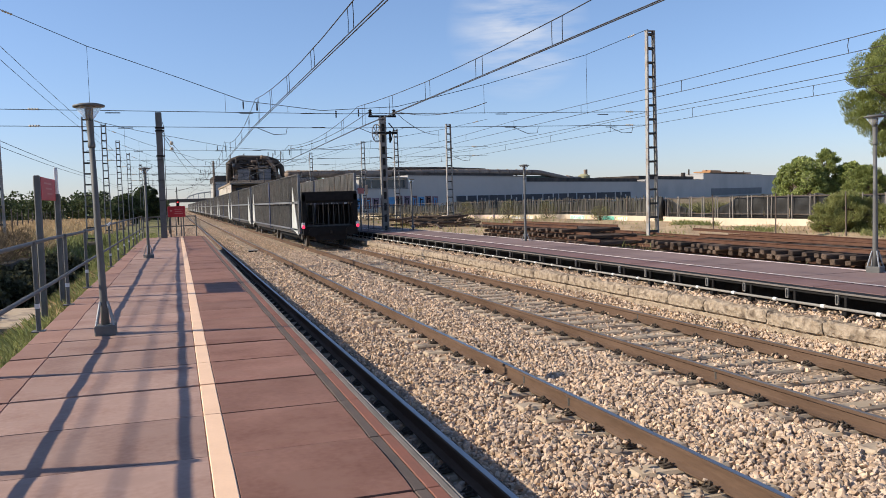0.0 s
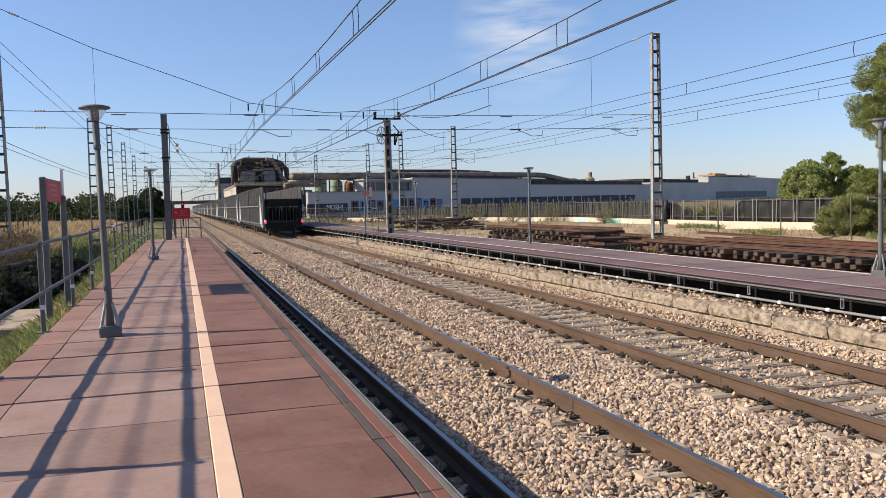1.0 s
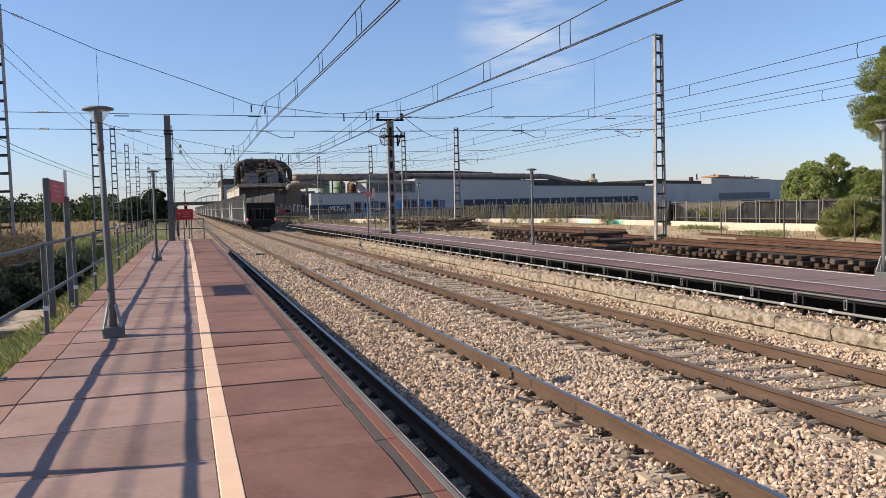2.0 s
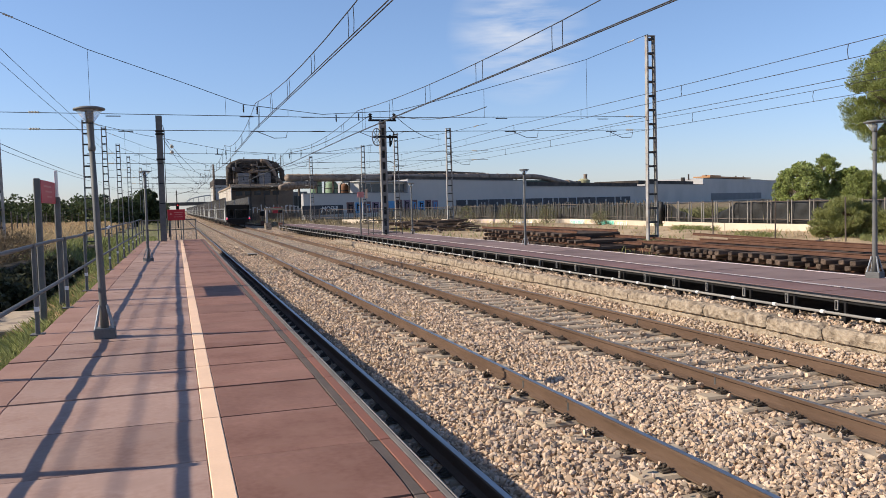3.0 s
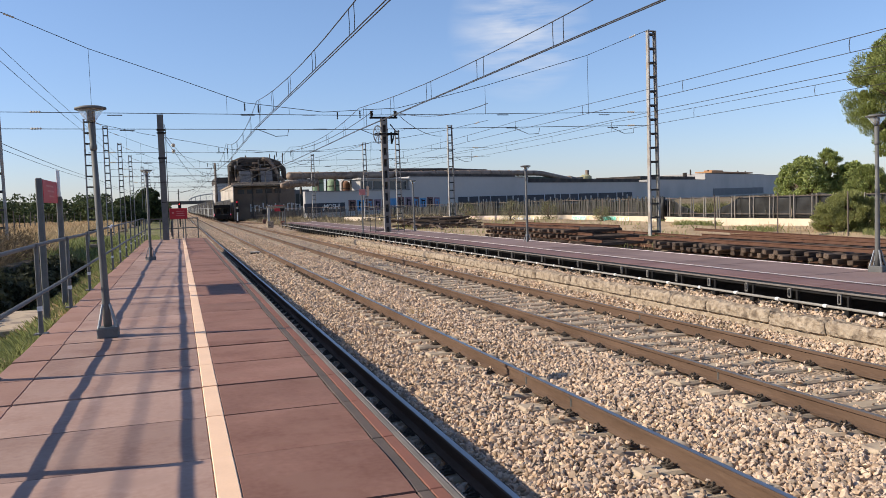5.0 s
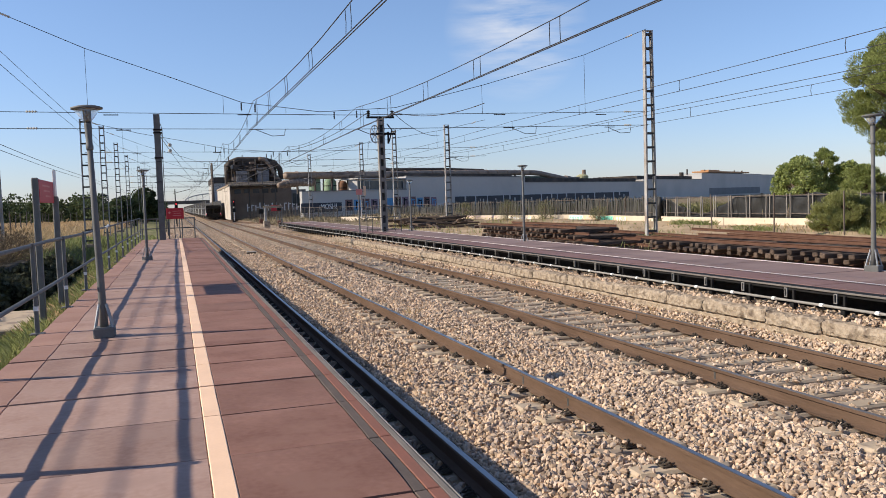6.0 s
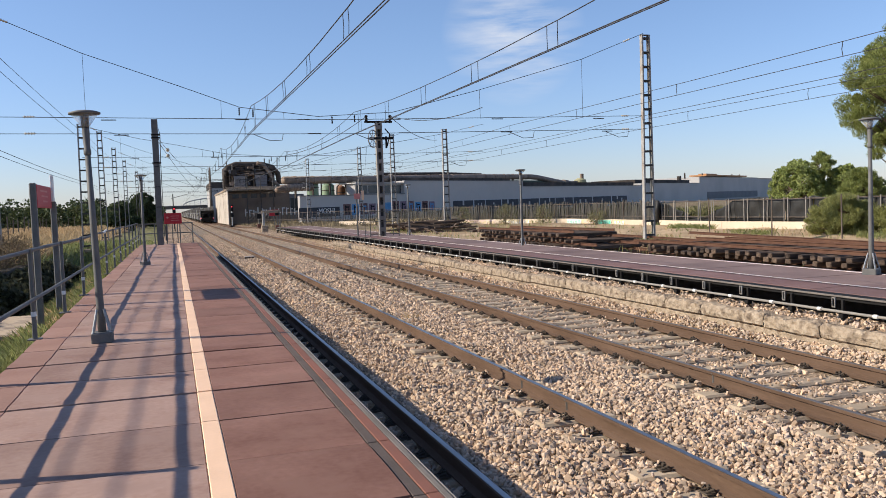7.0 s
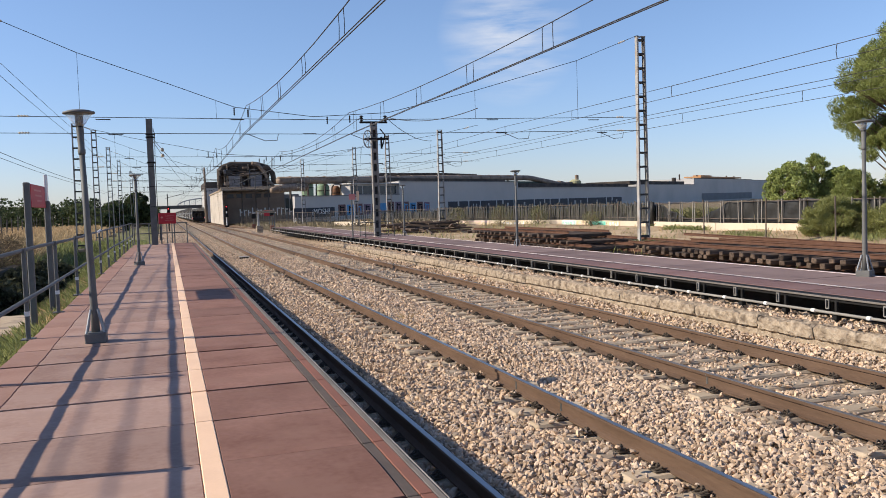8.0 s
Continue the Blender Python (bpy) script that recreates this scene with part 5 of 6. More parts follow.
    bpy.data.objects.remove(tmp)
    me.materials.clear()
    me.materials.append(M_WHITE)
    part("graffiti_word", me, None, f, "pale painted word", at=pose(4.6, -0.07, 1.35, 90, 0, 0))


M_GREEN_DARK = mat("dark_green_cladding", (0.05, 0.075, 0.055), (0.08, 0.1, 0.075), 0.5, 0.7)
M_ORANGEM = mat("rust_orange", (0.45, 0.22, 0.09), (0.36, 0.2, 0.1), 0.5, 0.8)
M_GRAF = mat("graffiti_dark", (0.028, 0.03, 0.037), (0.05, 0.05, 0.06), 0.8, 0.7, bump=0)
M_GRAF_SH = mat("graffiti_silver", (0.45, 0.46, 0.48), (0.40, 0.41, 0.43), 0.8, 0.7, bump=0)
M_GR_BROWN = mat("graffiti_brown", (0.12, 0.055, 0.05), (0.17, 0.09, 0.08), 1, 0.7, bump=0)
M_GR_BLUE = mat("graffiti_blue", (0.06, 0.22, 0.42), (0.12, 0.30, 0.5), 1, 0.7, bump=0)
M_GR_PURPLE = mat("graffiti_dull_violet", (0.16, 0.10, 0.14), (0.22, 0.15, 0.19), 1, 0.7, bump=0)
make_factory()


M_YELLOWTANK = mat("faded_yellow_tank", (0.36, 0.34, 0.19), (0.28, 0.26, 0.15), 1, 0.7)


def make_ducts():
    d = thing("exhaust_duct", pose(FX, FY, 0, 0, 0, FR), "long rusty brown exhaust duct above the factory roofs", "duct")
    pts = [(1.5, 4, 6.9), (20, 4, 7.1), (42, 4, 7.5), (60, 4, 7.75), (80, 4, 7.9), (83, 4, 7.8), (97, 4, 6.4), (101, 4, 6.3)]
    part("duct", Build().pipe(pts, 0.62, 14), M_DUCT, d, smooth=True)
    for x in np.arange(4, 80, 4.0):
        z = np.interp(x, [p[0] for p in pts], [p[2] for p in pts])
        part("duct_ring", Build().tube((x - 0.12, 4, z), (x + 0.12, 4, z), 0.70, n=14), M_DUCT, d)
        if x < 80:
            part("duct_support", Build().box((x, 4, (z + 4) / 2), (0.2, 0.3, z - 4)), M_SOOT, d)
    part("elbow", Build().tube((96.5, 4, 6.5), (99, 4, 6.3), 0.85, n=14), M_DUCT, d)
    part("upper_pipe", Build().pipe([(27, 6, 8.2), (48, 6, 8.5), (62, 6, 8.4)], 0.3, 8), M_SOOT, d)
    k = thing("duct_bundle", pose(FX, FY, 0, 0, 0, FR), "thick ribbed brown ducts beside the workshop", "duct")
    part("duct", Build().pipe([(-0.6, 3.4, 5.3), (0.6, 3.4, 5.55), (4, 3.4, 5.85), (7.0, 3.4, 5.85)], [0.45, 0.55, 0.62, 0.55], 14), M_DUCT, k, smooth=True)
    for x in np.arange(0.6, 6.9, 0.7):
        z = np.interp(x, [0.2, 4, 7.4], [5.5, 5.8, 5.8])
        part("duct_ring", Build().tube((x - 0.08, 3.4, z), (x + 0.08, 3.4, z), 0.66, n=14), M_DUCT, k)
    for x, r, h, m, nm in ((9.3, 1.0, 6.9, M_GREEN, "green"), (13.0, 1.1, 6.4, M_GREEN, "green"), (16.2, 0.8, 6.0, M_RUST, "rusty")):
        t = thing("storage_tank", pose(FX, FY, 0, 0, 0, FR), f"{nm} upright storage tank behind the low wing", "tank", "tanks behind the wing")
        part("shell", Build().lathe((x, 5.4, 0), [(r, 0.2), (r, h - 0.4), (r * 0.7, h), (0.1, h + 0.15)], 18), m, t, smooth=True)
        part("tank_pipe", Build().pipe([(x + r, 4.6, 1), (x + r + 0.3, 4.6, h - 0.6), (x + r + 1.0, 4.6, h)], 0.12, 6), M_SOOT, t)
        part("hoop", Build().tube((x, 5.4, h - 1.2), (x, 5.4, h - 1.05), r + 0.04, n=18), M_SOOT, t)
    s = thing("yellow_tank", pose(FX, FY, 0, 0, 0, FR), "pale yellow tank with a short chimney on the roof", "tank")
    part("shell", Build().lathe((110, 6, 0), [(1.6, 5.4), (1.6, 7.3), (0.8, 7.8)], 16), M_YELLOWTANK, s)
    part("chimney", Build().tube((111, 6, 7.4), (111, 6, 9.0), 0.5, n=10), M_DUCT, s)
    part("side_pipes", Build().box((104, 6, 6.2), (9, 1, 0.5)).box((106, 6, 6.8), (3, 1, 0.6)), M_DUCT, s)


make_ducts()


M_GABLE = mat("stained_pale_render", (0.40, 0.35, 0.29), (0.52, 0.46, 0.39), 0.6, 0.9, bump=0.2, fine=5, spot=(0.24, 0.19, 0.15), spot_scale=0.35)


def make_workshop():
    o = thing("old_workshop", pose(0, 0, 0), "tan rendered old workshop with a lit cream gable beside the line", "building")
    part("wall", Build().box((14.6, 170, 2.85), (10.9, 40, 5.7)), M_OLDWALL, o)
    part("gable_wall", Build().box((9.1, 168, 2.95), (0.12, 43, 5.9)), M_GABLE, o, "sunlit cream end wall")
    part("roof_edge", Build().box((13.2, 169.5, 6.0), (8.6, 42, 0.35), cham=0.05), M_CONC, o, "pale roof edge")
    # dark box standing in for the shade below the roof edge
    part("roof_shade", Build().box((13.5, 170, 5.72), (8.6, 41.5, 0.3)), M_SOOT, o)
    for x in (12.6, 15.0, 17.2):
        part("downpipe", Build().tube((x, 149.9, 0), (x, 149.9, 8.5), 0.09, n=6), M_WAGON, o)
    part("side_annex", Build().box((21.3, 152, 2.5), (2.6, 4, 5.0)), M_FACT_DARK, o, "grey annex")
    for k in range(3):
        part("window", Build().box((20.5 + k * 0.8, 149.97, 3.2), (0.6, 0.06, 2.2)), M_GLASS_DARK, o)
    rr = random.Random(9)
    for k in range(14):
        x = 12.2 + k * 0.72
        h = rr.uniform(1.1, 1.6)
        part("graffiti_stroke", Build().box((x, 149.9, 1.3 + h / 2), (0.2, 0.06, h)).box((x + 0.2, 149.9, 1.3 + h * rr.uniform(0.3, 1)), (0.5, 0.06, 0.2)), M_WHITE, o, "pale painted stroke")
    t = thing("filter_tower", pose(0, 0, 0), "sooty steel filter tower with big rounded ducts", "industrial tower")
    part("core", Build().box((14.2, 165, 8.2), (9.2, 9, 5.2), cham=0.2), M_SOOT, t)
    # rounded top duct, an arch over the tower
    a = [(9.7, 160.3, 6.5), (9.7, 160.3, 9.3), (10.2, 160.3, 10.6), (11.6, 160.3, 11.1), (16.5, 160.3, 11.0), (18.4, 160.3, 10.4), (19.4, 160.3, 9.2), (19.6, 160.3, 7.2)]
    part("arch_duct", Build().pipe(a, 0.5, 12), M_SOOT, t, smooth=True)
    a2 = [(15.4, 159.0, 11.2), (16.6, 159.0, 10.9), (17.6, 159.0, 9.6), (18.2, 159.0, 8.0), (19.4, 159.0, 6.6)]
    part("side_duct", Build().pipe(a2, 0.36, 12), M_DUCT, t, smooth=True)
    part("slant_duct", Build().pipe([(13.0, 158.8, 9.0), (18.0, 158.8, 9.4)], 0.24, 10), M_DUCT, t)
    for x in (10.9, 14.8):
        part("pale_column", Build().tube((x, 159.9, 6.4), (x, 159.9, 11.0), 0.16, n=8), M_CONC, t)
    for x0, x1 in ((11.1, 13.1), (15.0, 17.1)):
        part("grey_panel", Build().box(((x0 + x1) / 2, 158.4, 7.75), (x1 - x0, 0.4, 2.2), cham=0.03), M_FACT_DARK, t, "plain grey cladding panel")
    for z in (6.6, 8.9, 9.9):
        part("walkway", Build().box((14.2, 159.6, z), (9.8, 1.2, 0.12)), M_SOOT, t)
    for x in np.arange(9.6, 19, 1.05):
        part("baluster", Build().tube((x, 159.2, 8.9), (x, 159.2, 9.9), 0.05, n=5), M_WAGON, t)
    for k, (x, z) in enumerate(((11.9, 10.2), (12.8, 9.7), (13.6, 10.4), (16.3, 10.2))):
        part("louvre_box", Build().box((x, 160.2, z), (0.75, 0.8, 0.9), cham=0.05), M_SOOT, t)
    # small pipes, vents and stays that crowd the tower
    rr = random.Random(14)
    for k in range(34):
        x, z = rr.uniform(10.2, 18.6), rr.uniform(6.9, 10.6)
        q = Build()
        if k % 3 == 0:
            q.box((x, 158.9, z), (rr.uniform(0.3, 1.1), 0.8, rr.uniform(0.3, 1.0)), cham=0.04)
        elif k % 3 == 1:
            q.tube((x, 158.7, z - rr.uniform(0.6, 1.8)), (x + rr.uniform(-0.2, 0.2), 158.7, z + rr.uniform(0.5, 1.2)), rr.uniform(0.05, 0.1), n=8)
        else:
            q.pipe([(x - rr.uniform(0.5, 1.6), 158.6, z), (x, 158.6, z + rr.uniform(-0.4, 0.4)), (x + rr.uniform(0.4, 1.2), 158.6, z + rr.uniform(-0.8, 0.8))], rr.uniform(0.05, 0.1), 8)
        part("vent_pipe", q, (M_SOOT, M_SOOT, M_DUCT, M_SOOT, M_FACT_DARK)[k % 5], t)
    # dark ribbed cladding that fills the frame of the tower
    for k in range(8):
        x = 10.3 + 1.06 * k
        part("rib_panel", Build().box((x, 160.35, 9.0), (0.98, 0.2, 3.6), cham=0.03).box((x - 0.46, 160.2, 9.0), (0.1, 0.24, 3.6)), M_SOOT, t)
    for x, h in ((9.9, 0.5), (12.4, 0.7), (16.9, 0.9), (17.8, 0.7), (19.3, 1.1)):
        part("stub_stack", Build().tube((x, 160.3, 10.2), (x + 0.1, 160.3, 11.2 + h), 0.09, n=6), M_SOOT, t)
    part("roof_band", Build().box((14.2, 157.9, 6.55), (9.4, 0.5, 0.5), cham=0.04), M_CONC, t, "pale concrete ledge")
    for x in (10.6, 12.2, 13.8, 15.4, 17.0):
        part("upper_window", Build().box((x, 149.93, 4.9), (1.1, 0.06, 0.7)), M_GLASS_DARK, o, "dark high window")
    b = thing("storage_hall", pose(0, 0, 0), "grey hall with a dark roof behind the workshop", "building")
    part("wall", Build().box((13.6, 215, 4.0), (9.6, 24, 8.0)), M_FACT, b)
    part("roof", Build().box((13.6, 215, 8.7), (9.9, 24.4, 1.4)), M_SOOT, b)
    part("corner_pier", Build().tube((8.4, 196, 0), (8.4, 196, 12.5), 0.4, 0.2, n=8), M_OLDWALL, b)


make_workshop()


# ---- yard: track panels, fence, bank ----
M_OLDRAIL = mat("old_dark_rust", (0.085, 0.042, 0.028), (0.13, 0.07, 0.047), 4, 0.9, bump=0.2, spec=0.15)
OLD_PROF = [(a * 0.85, (b + 0.165) * 0.62) for a, b in RAIL_PROF]


def track_panel(x, y, z, ln, rz=0.0, name="stacked_track_panel", railed=True, wide=2.5, pitch=0.42):
    """A lifted length of track: timber sleepers with two rusty rails on them."""
    t = thing(name, pose(x, y, z, RNG.uniform(-0.3, 0.3), 0, rz), "lifted track panel of dark timber sleepers and rusty rails", "track panel", "stacked track panels")
    k, yy = 0, 0.3
    while yy < ln:
        part("timber_sleeper", Build().box((0, 0, 0), (wide + RNG.uniform(-0.12, 0.08), RNG.uniform(0.14, 0.2), RNG.uniform(0.10, 0.135)), cham=0.016), M_WOOD, t, at=pose(RNG.uniform(-0.09, 0.09), yy, 0.07, RNG.uniform(-14, 14), RNG.uniform(-0.5, 0.5), RNG.uniform(-3, 3)))
        yy += pitch + RNG.uniform(-0.06, 0.06)
    for s in (-1, 1) if railed else ():
        part("rail", Build().extrude_y([(a + s * 0.84, b + 0.15) for a, b in OLD_PROF], -0.2, ln + 0.3), M_OLDRAIL, t)
    return t


def yard_piles():
    # front stack beside the platform, two panels high
    for lev, z in enumerate((0.08, 0.22, 0.39, 0.54)):
        track_panel(14.84 - 0.03 * lev, 7.6 + 0.25 * (lev % 2), z, 14.4, -0.6 - 0.1 * lev, railed=lev in (1, 3))
    track_panel(18.2, 9.0, 0.3, 16.5, -1.0)
    # tall stack further on
    for lev in range(4):
        z = 0.06 + 0.22 * lev
        track_panel(15.2 + RNG.uniform(-0.15, 0.15), 25.5 + lev * 0.9, z, 12.2 - lev * 0.5, -1.5 + RNG.uniform(-0.8, 0.8))
    track_panel(18.6, 22.5, 0.1, 15, -4)
    # heap of loose sleepers
    for k in range(96):
        lev = k // 28
        x, y = 17.0 + RNG.uniform(0, 3.6), 56.5 + RNG.uniform(0, 9.0)
        z = 0.2 + 0.19 * lev + 0.05 * RNG.uniform()
        s = new("loose_sleeper", SLEEPER_ME)
        s.matrix_basis = pose(x, y, z, RNG.uniform(-9, 9), RNG.uniform(-6, 6), RNG.uniform(-35, 35) + (90 if k % 4 == 0 else 0))
        tagged(s, "weathered dark timber sleeper on a heap", "railway sleeper", "heap of loose sleepers")
    for x, y, ln, rz in ((17.6, 16, 12, -8),):
        r = thing("loose_rail", pose(x, y, 0.62, 0, 0, rz), "loose rusty rail lying on the yard stacks", "rail", "loose rails")
        part("rail_bar", Build().extrude_y([(a, b) for a, b in OLD_PROF], 0, ln), M_OLDRAIL, r)


SLEEPER_ME = Build().box((0, 0, 0), (2.4, 0.2, 0.13), cham=0.02).mesh("loose_sleeper", M_WOOD)
yard_piles()

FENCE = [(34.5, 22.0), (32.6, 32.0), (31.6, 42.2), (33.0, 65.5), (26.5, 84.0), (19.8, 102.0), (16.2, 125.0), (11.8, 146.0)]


def fence_point(d):
    """Place and heading after d metres along the fence."""
    for a, c in zip(FENCE[:-1], FENCE[1:]):
        v = Vector(c) - Vector(a)
        if d <= v.length:
            return Vector(a) + v * (d / v.length), v.normalized()
        d -= v.length
    return None


def make_fence():
    w = thing("boundary_wall", pose(0, 0, 0), "low cream boundary wall with faded graffiti below the fence", "wall")
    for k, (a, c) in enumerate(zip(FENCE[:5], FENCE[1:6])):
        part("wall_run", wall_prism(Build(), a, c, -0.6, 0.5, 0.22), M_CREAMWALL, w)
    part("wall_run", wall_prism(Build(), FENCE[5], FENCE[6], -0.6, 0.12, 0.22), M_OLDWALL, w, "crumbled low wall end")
    # faded graffiti: blobby painted letters side by side on white ground
    for d, ln, ground, ink in ((46.4, 5.6, M_WHITE, M_GR_GREEN), (40.6, 2.2, M_GR_SAND, M_GR_PINK), (38.2, 3.0, M_GR_GREEN, M_GR_TEAL), (34.9, 2.0, M_GR_SAND, M_WHITE), (52.5, 4.0, M_GR_SAND, M_WHITE), (58.5, 5.0, M_GR_PINK, M_GR_SAND)):
        p, v = fence_point(d - ln / 2)
        n = Vector((-v.y, v.x))
        q = p + n * 0.225
        m = Matrix.Translation((q.x, q.y, 0)) @ Matrix.Rotation(math.atan2(v.y, v.x), 4, "Z")
        g = part("graffiti_patch", Build().box((0, 0.006, 0.19), (ln, 0.012, 0.52), cham=0.004), ground, w, "faded painted patch", at=m)
        x = -ln / 2 + 0.12
        while x < ln / 2 - 0.5:
            lw = RNG.uniform(0.32, 0.62)
            b = Build().box((x + lw * 0.2, 0.018, 0.2), (lw * 0.34, 0.012, RNG.uniform(0.3, 0.44)), cham=0.004)
            b.box((x + lw * 0.5, 0.019, RNG.uniform(0.1, 0.36)), (lw * 0.7, 0.012, 0.11), cham=0.004).box((x + lw * 0.8, 0.0185, 0.2), (lw * 0.2, 0.012, RNG.uniform(0.15, 0.36)), cham=0.004)
            part("graffiti_stroke", b, ink, g)
            x += lw + 0.1
    f = thing("boundary_fence", pose(0, 0, 0), "tall boundary fence of rusty posts with thin grey slats", "fence")
    post = Build().box((0, 0, 0.75), (0.07, 0.07, 1.6), cham=0.01).mesh("post", M_POST)
    pale = Build().box((0, 0, 0.75), (0.055, 0.055, 1.6), cham=0.01).mesh("post", M_MAST2)
    slat = Build().box((0, 0, 0.72), (0.10, 0.025, 1.42)).mesh("slat", M_SLATG)
    d = 0.5
    while True:
        r = fence_point(d)
        if not r:
            break
        part("post", pale if d < 28.5 else post, None, f, at=pose(r[0].x, r[0].y, 0.3, RNG.uniform(-1.5, 1.5), RNG.uniform(-1.5, 1.5), 0))
        if d < 28.5:
            q = fence_point(d + 0.27)[0]
            part("post", pale, None, f, at=pose(q.x, q.y, 0.3, RNG.uniform(-2, 2), RNG.uniform(-2, 2), 0))
        d += 1.5
    joined = Build()
    d, n = 28.4, 0
    while True:
        r = fence_point(d)
        if not r:
            break
        ang = math.degrees(math.atan2(r[1].y, r[1].x))
        hh = RNG.uniform(0.86, 1.06) if d < 62 else RNG.uniform(0.62, 0.8)
        if d < 75:
            m = pose(r[0].x, r[0].y, 0.5, RNG.uniform(-2, 2), RNG.uniform(-4, 4), ang)
            part("slat", slat, None, f, at=m @ Matrix.Diagonal((1, 1, hh, 1)))
            n += 1
        else:
            joined.box((r[0].x, r[0].y, 0.5 + 0.72 * hh), (0.06, 0.05, 1.44 * hh))
        d += RNG.uniform(0.12, 0.21) if d < 75 else 0.4
    # a thin reed screen tied behind the slats
    reeds = Build()
    d = 28.6
    while d < 74:
        p, h = fence_point(d)
        top = 1.62 + 0.22 * noise.noise((d * 0.4, 5.0, 0)) + RNG.uniform(-0.12, 0.12)
        reeds.box((p.x + h.y * 0.09, p.y - h.x * 0.09, 0.5 + (top - 0.5) / 2), (0.02, 0.075, top - 0.5))
        d += 0.105
    tagged(part("reed_screen", reeds, M_REED, f, "dull grey-green reed screen"), kind="stuff")
    tagged(part("far_slats", joined, M_SLATG, f, "far run of grey slats"), kind="stuff")
    for z in (0.75, 1.75):
        pts = [(*fence_point(q)[0], z) for q in np.arange(0.2, 128, 2.5) if fence_point(q)]
        part("rail", Build().pipe(pts, 0.025, 5), M_POST, f)
    # torn black netting, sagging between the posts
    net = thing("shade_netting", pose(0, 0, 0), "torn sagging black shade netting tied to the fence", "netting")
    d = 0.6
    k = 0
    drops = [0.1, 0.05, 0.12, 0.08, 0.1, 0.15, 0.1, 0.05, 0.15, 0.05, 0.12, 0.8, 1.25, 0.85, 0.3, 0.1]
    while d < 27.5:
        nx, nz = 10, 7
        v, fc = [], []
        for i in range(nx + 1):
            u = i / nx
            p, h = fence_point(d + 1.9 * u)
            nrm = Vector((-h.y, h.x))
            a, c = drops[k % len(drops)], drops[(k + 1) % len(drops)]
            top = 1.95 - (a * (1 - u) + c * u) - 0.10 * math.sin(math.pi * u)
            for j in range(nz + 1):
                s = j / nz
                z = 0.5 + (top - 0.5) * s
                o = -0.14 + 0.07 * math.sin(9 * u + 3 * s + k) * math.sin(math.pi * s) + 0.04 * noise.noise((d + u * 5, s * 4, k))
                v.append((p.x + nrm.x * o, p.y + nrm.y * o, z))
        for i in range(nx):
            for j in range(nz):
                q = i * (nz + 1) + j
                fc.append((q, q + nz + 1, q + nz + 2, q + 1))
        ob = part("net_sheet", Build().add(v, fc), M_NET, net, smooth=True)
        sm = ob.modifiers.new("thick", "SOLIDIFY")
        sm.thickness = 0.012
        d += 1.9
        k += 1
    # bunched net hanging by the mast
    p, h = fence_point(27.8)
    nrm = Vector((-h.y, h.x))
    b = Build()
    for i in range(7):
        q = p + h * (i * 0.16) + nrm * 0.25
        b.pipe([(q.x, q.y, 1.85), (q.x + RNG.uniform(-0.1, 0.1), q.y + RNG.uniform(-0.2, 0.2), 1.2), (q.x + RNG.uniform(-0.1, 0.1), q.y + RNG.uniform(-0.25, 0.25), 0.15)], [0.08, 0.16, 0.10], 8)
    part("hanging_fold", b, M_NET, net, smooth=True)
    # thin leaning stakes in front of the wall
    for y in (17.5, 22.0, 26.5, 31.0, 36.0):
        s = thing("fence_stake", pose(26.8 + 0.02 * y, y + 2, 0.1, RNG.uniform(-3, 3), RNG.uniform(-3, 3)), "thin rusty stake standing before the fence", "post", "stakes before the fence")
        part("stake", Build().tube((0, 0, -0.2), (0, 0, 1.85), 0.035, n=6), M_POST, s)


M_POST = mat("rusty_post", (0.085, 0.065, 0.052), (0.14, 0.11, 0.09), 4, 0.85, bump=0.2)
M_SLATG = mat("grey_slat", (0.034, 0.033, 0.03), (0.068, 0.064, 0.056), 3, 0.85, vary=0.3)
M_REED = mat("grey_green_reed", (0.05, 0.052, 0.036), (0.10, 0.098, 0.065), 3, 0.9, bump=0.1, vary=0.35, island=True)
M_GR_SAND = mat("graffiti_sand", (0.58, 0.46, 0.25), (0.64, 0.54, 0.36), 2, 0.8)
M_GR_GREEN = mat("graffiti_mint", (0.25, 0.55, 0.42), (0.3, 0.6, 0.5), 2, 0.7)
M_GR_TEAL = mat("graffiti_teal", (0.08, 0.42, 0.33), (0.12, 0.5, 0.4), 2, 0.7)
M_GR_PINK = mat("graffiti_pink", (0.6, 0.42, 0.38), (0.65, 0.5, 0.45), 2, 0.7)
make_fence()


# ---- plants ----
M_BUSH = mat("yellow_green_bush", (0.10, 0.11, 0.04), (0.19, 0.17, 0.07), 1.5, 0.7, bump=0, vary=0.35, island=True)


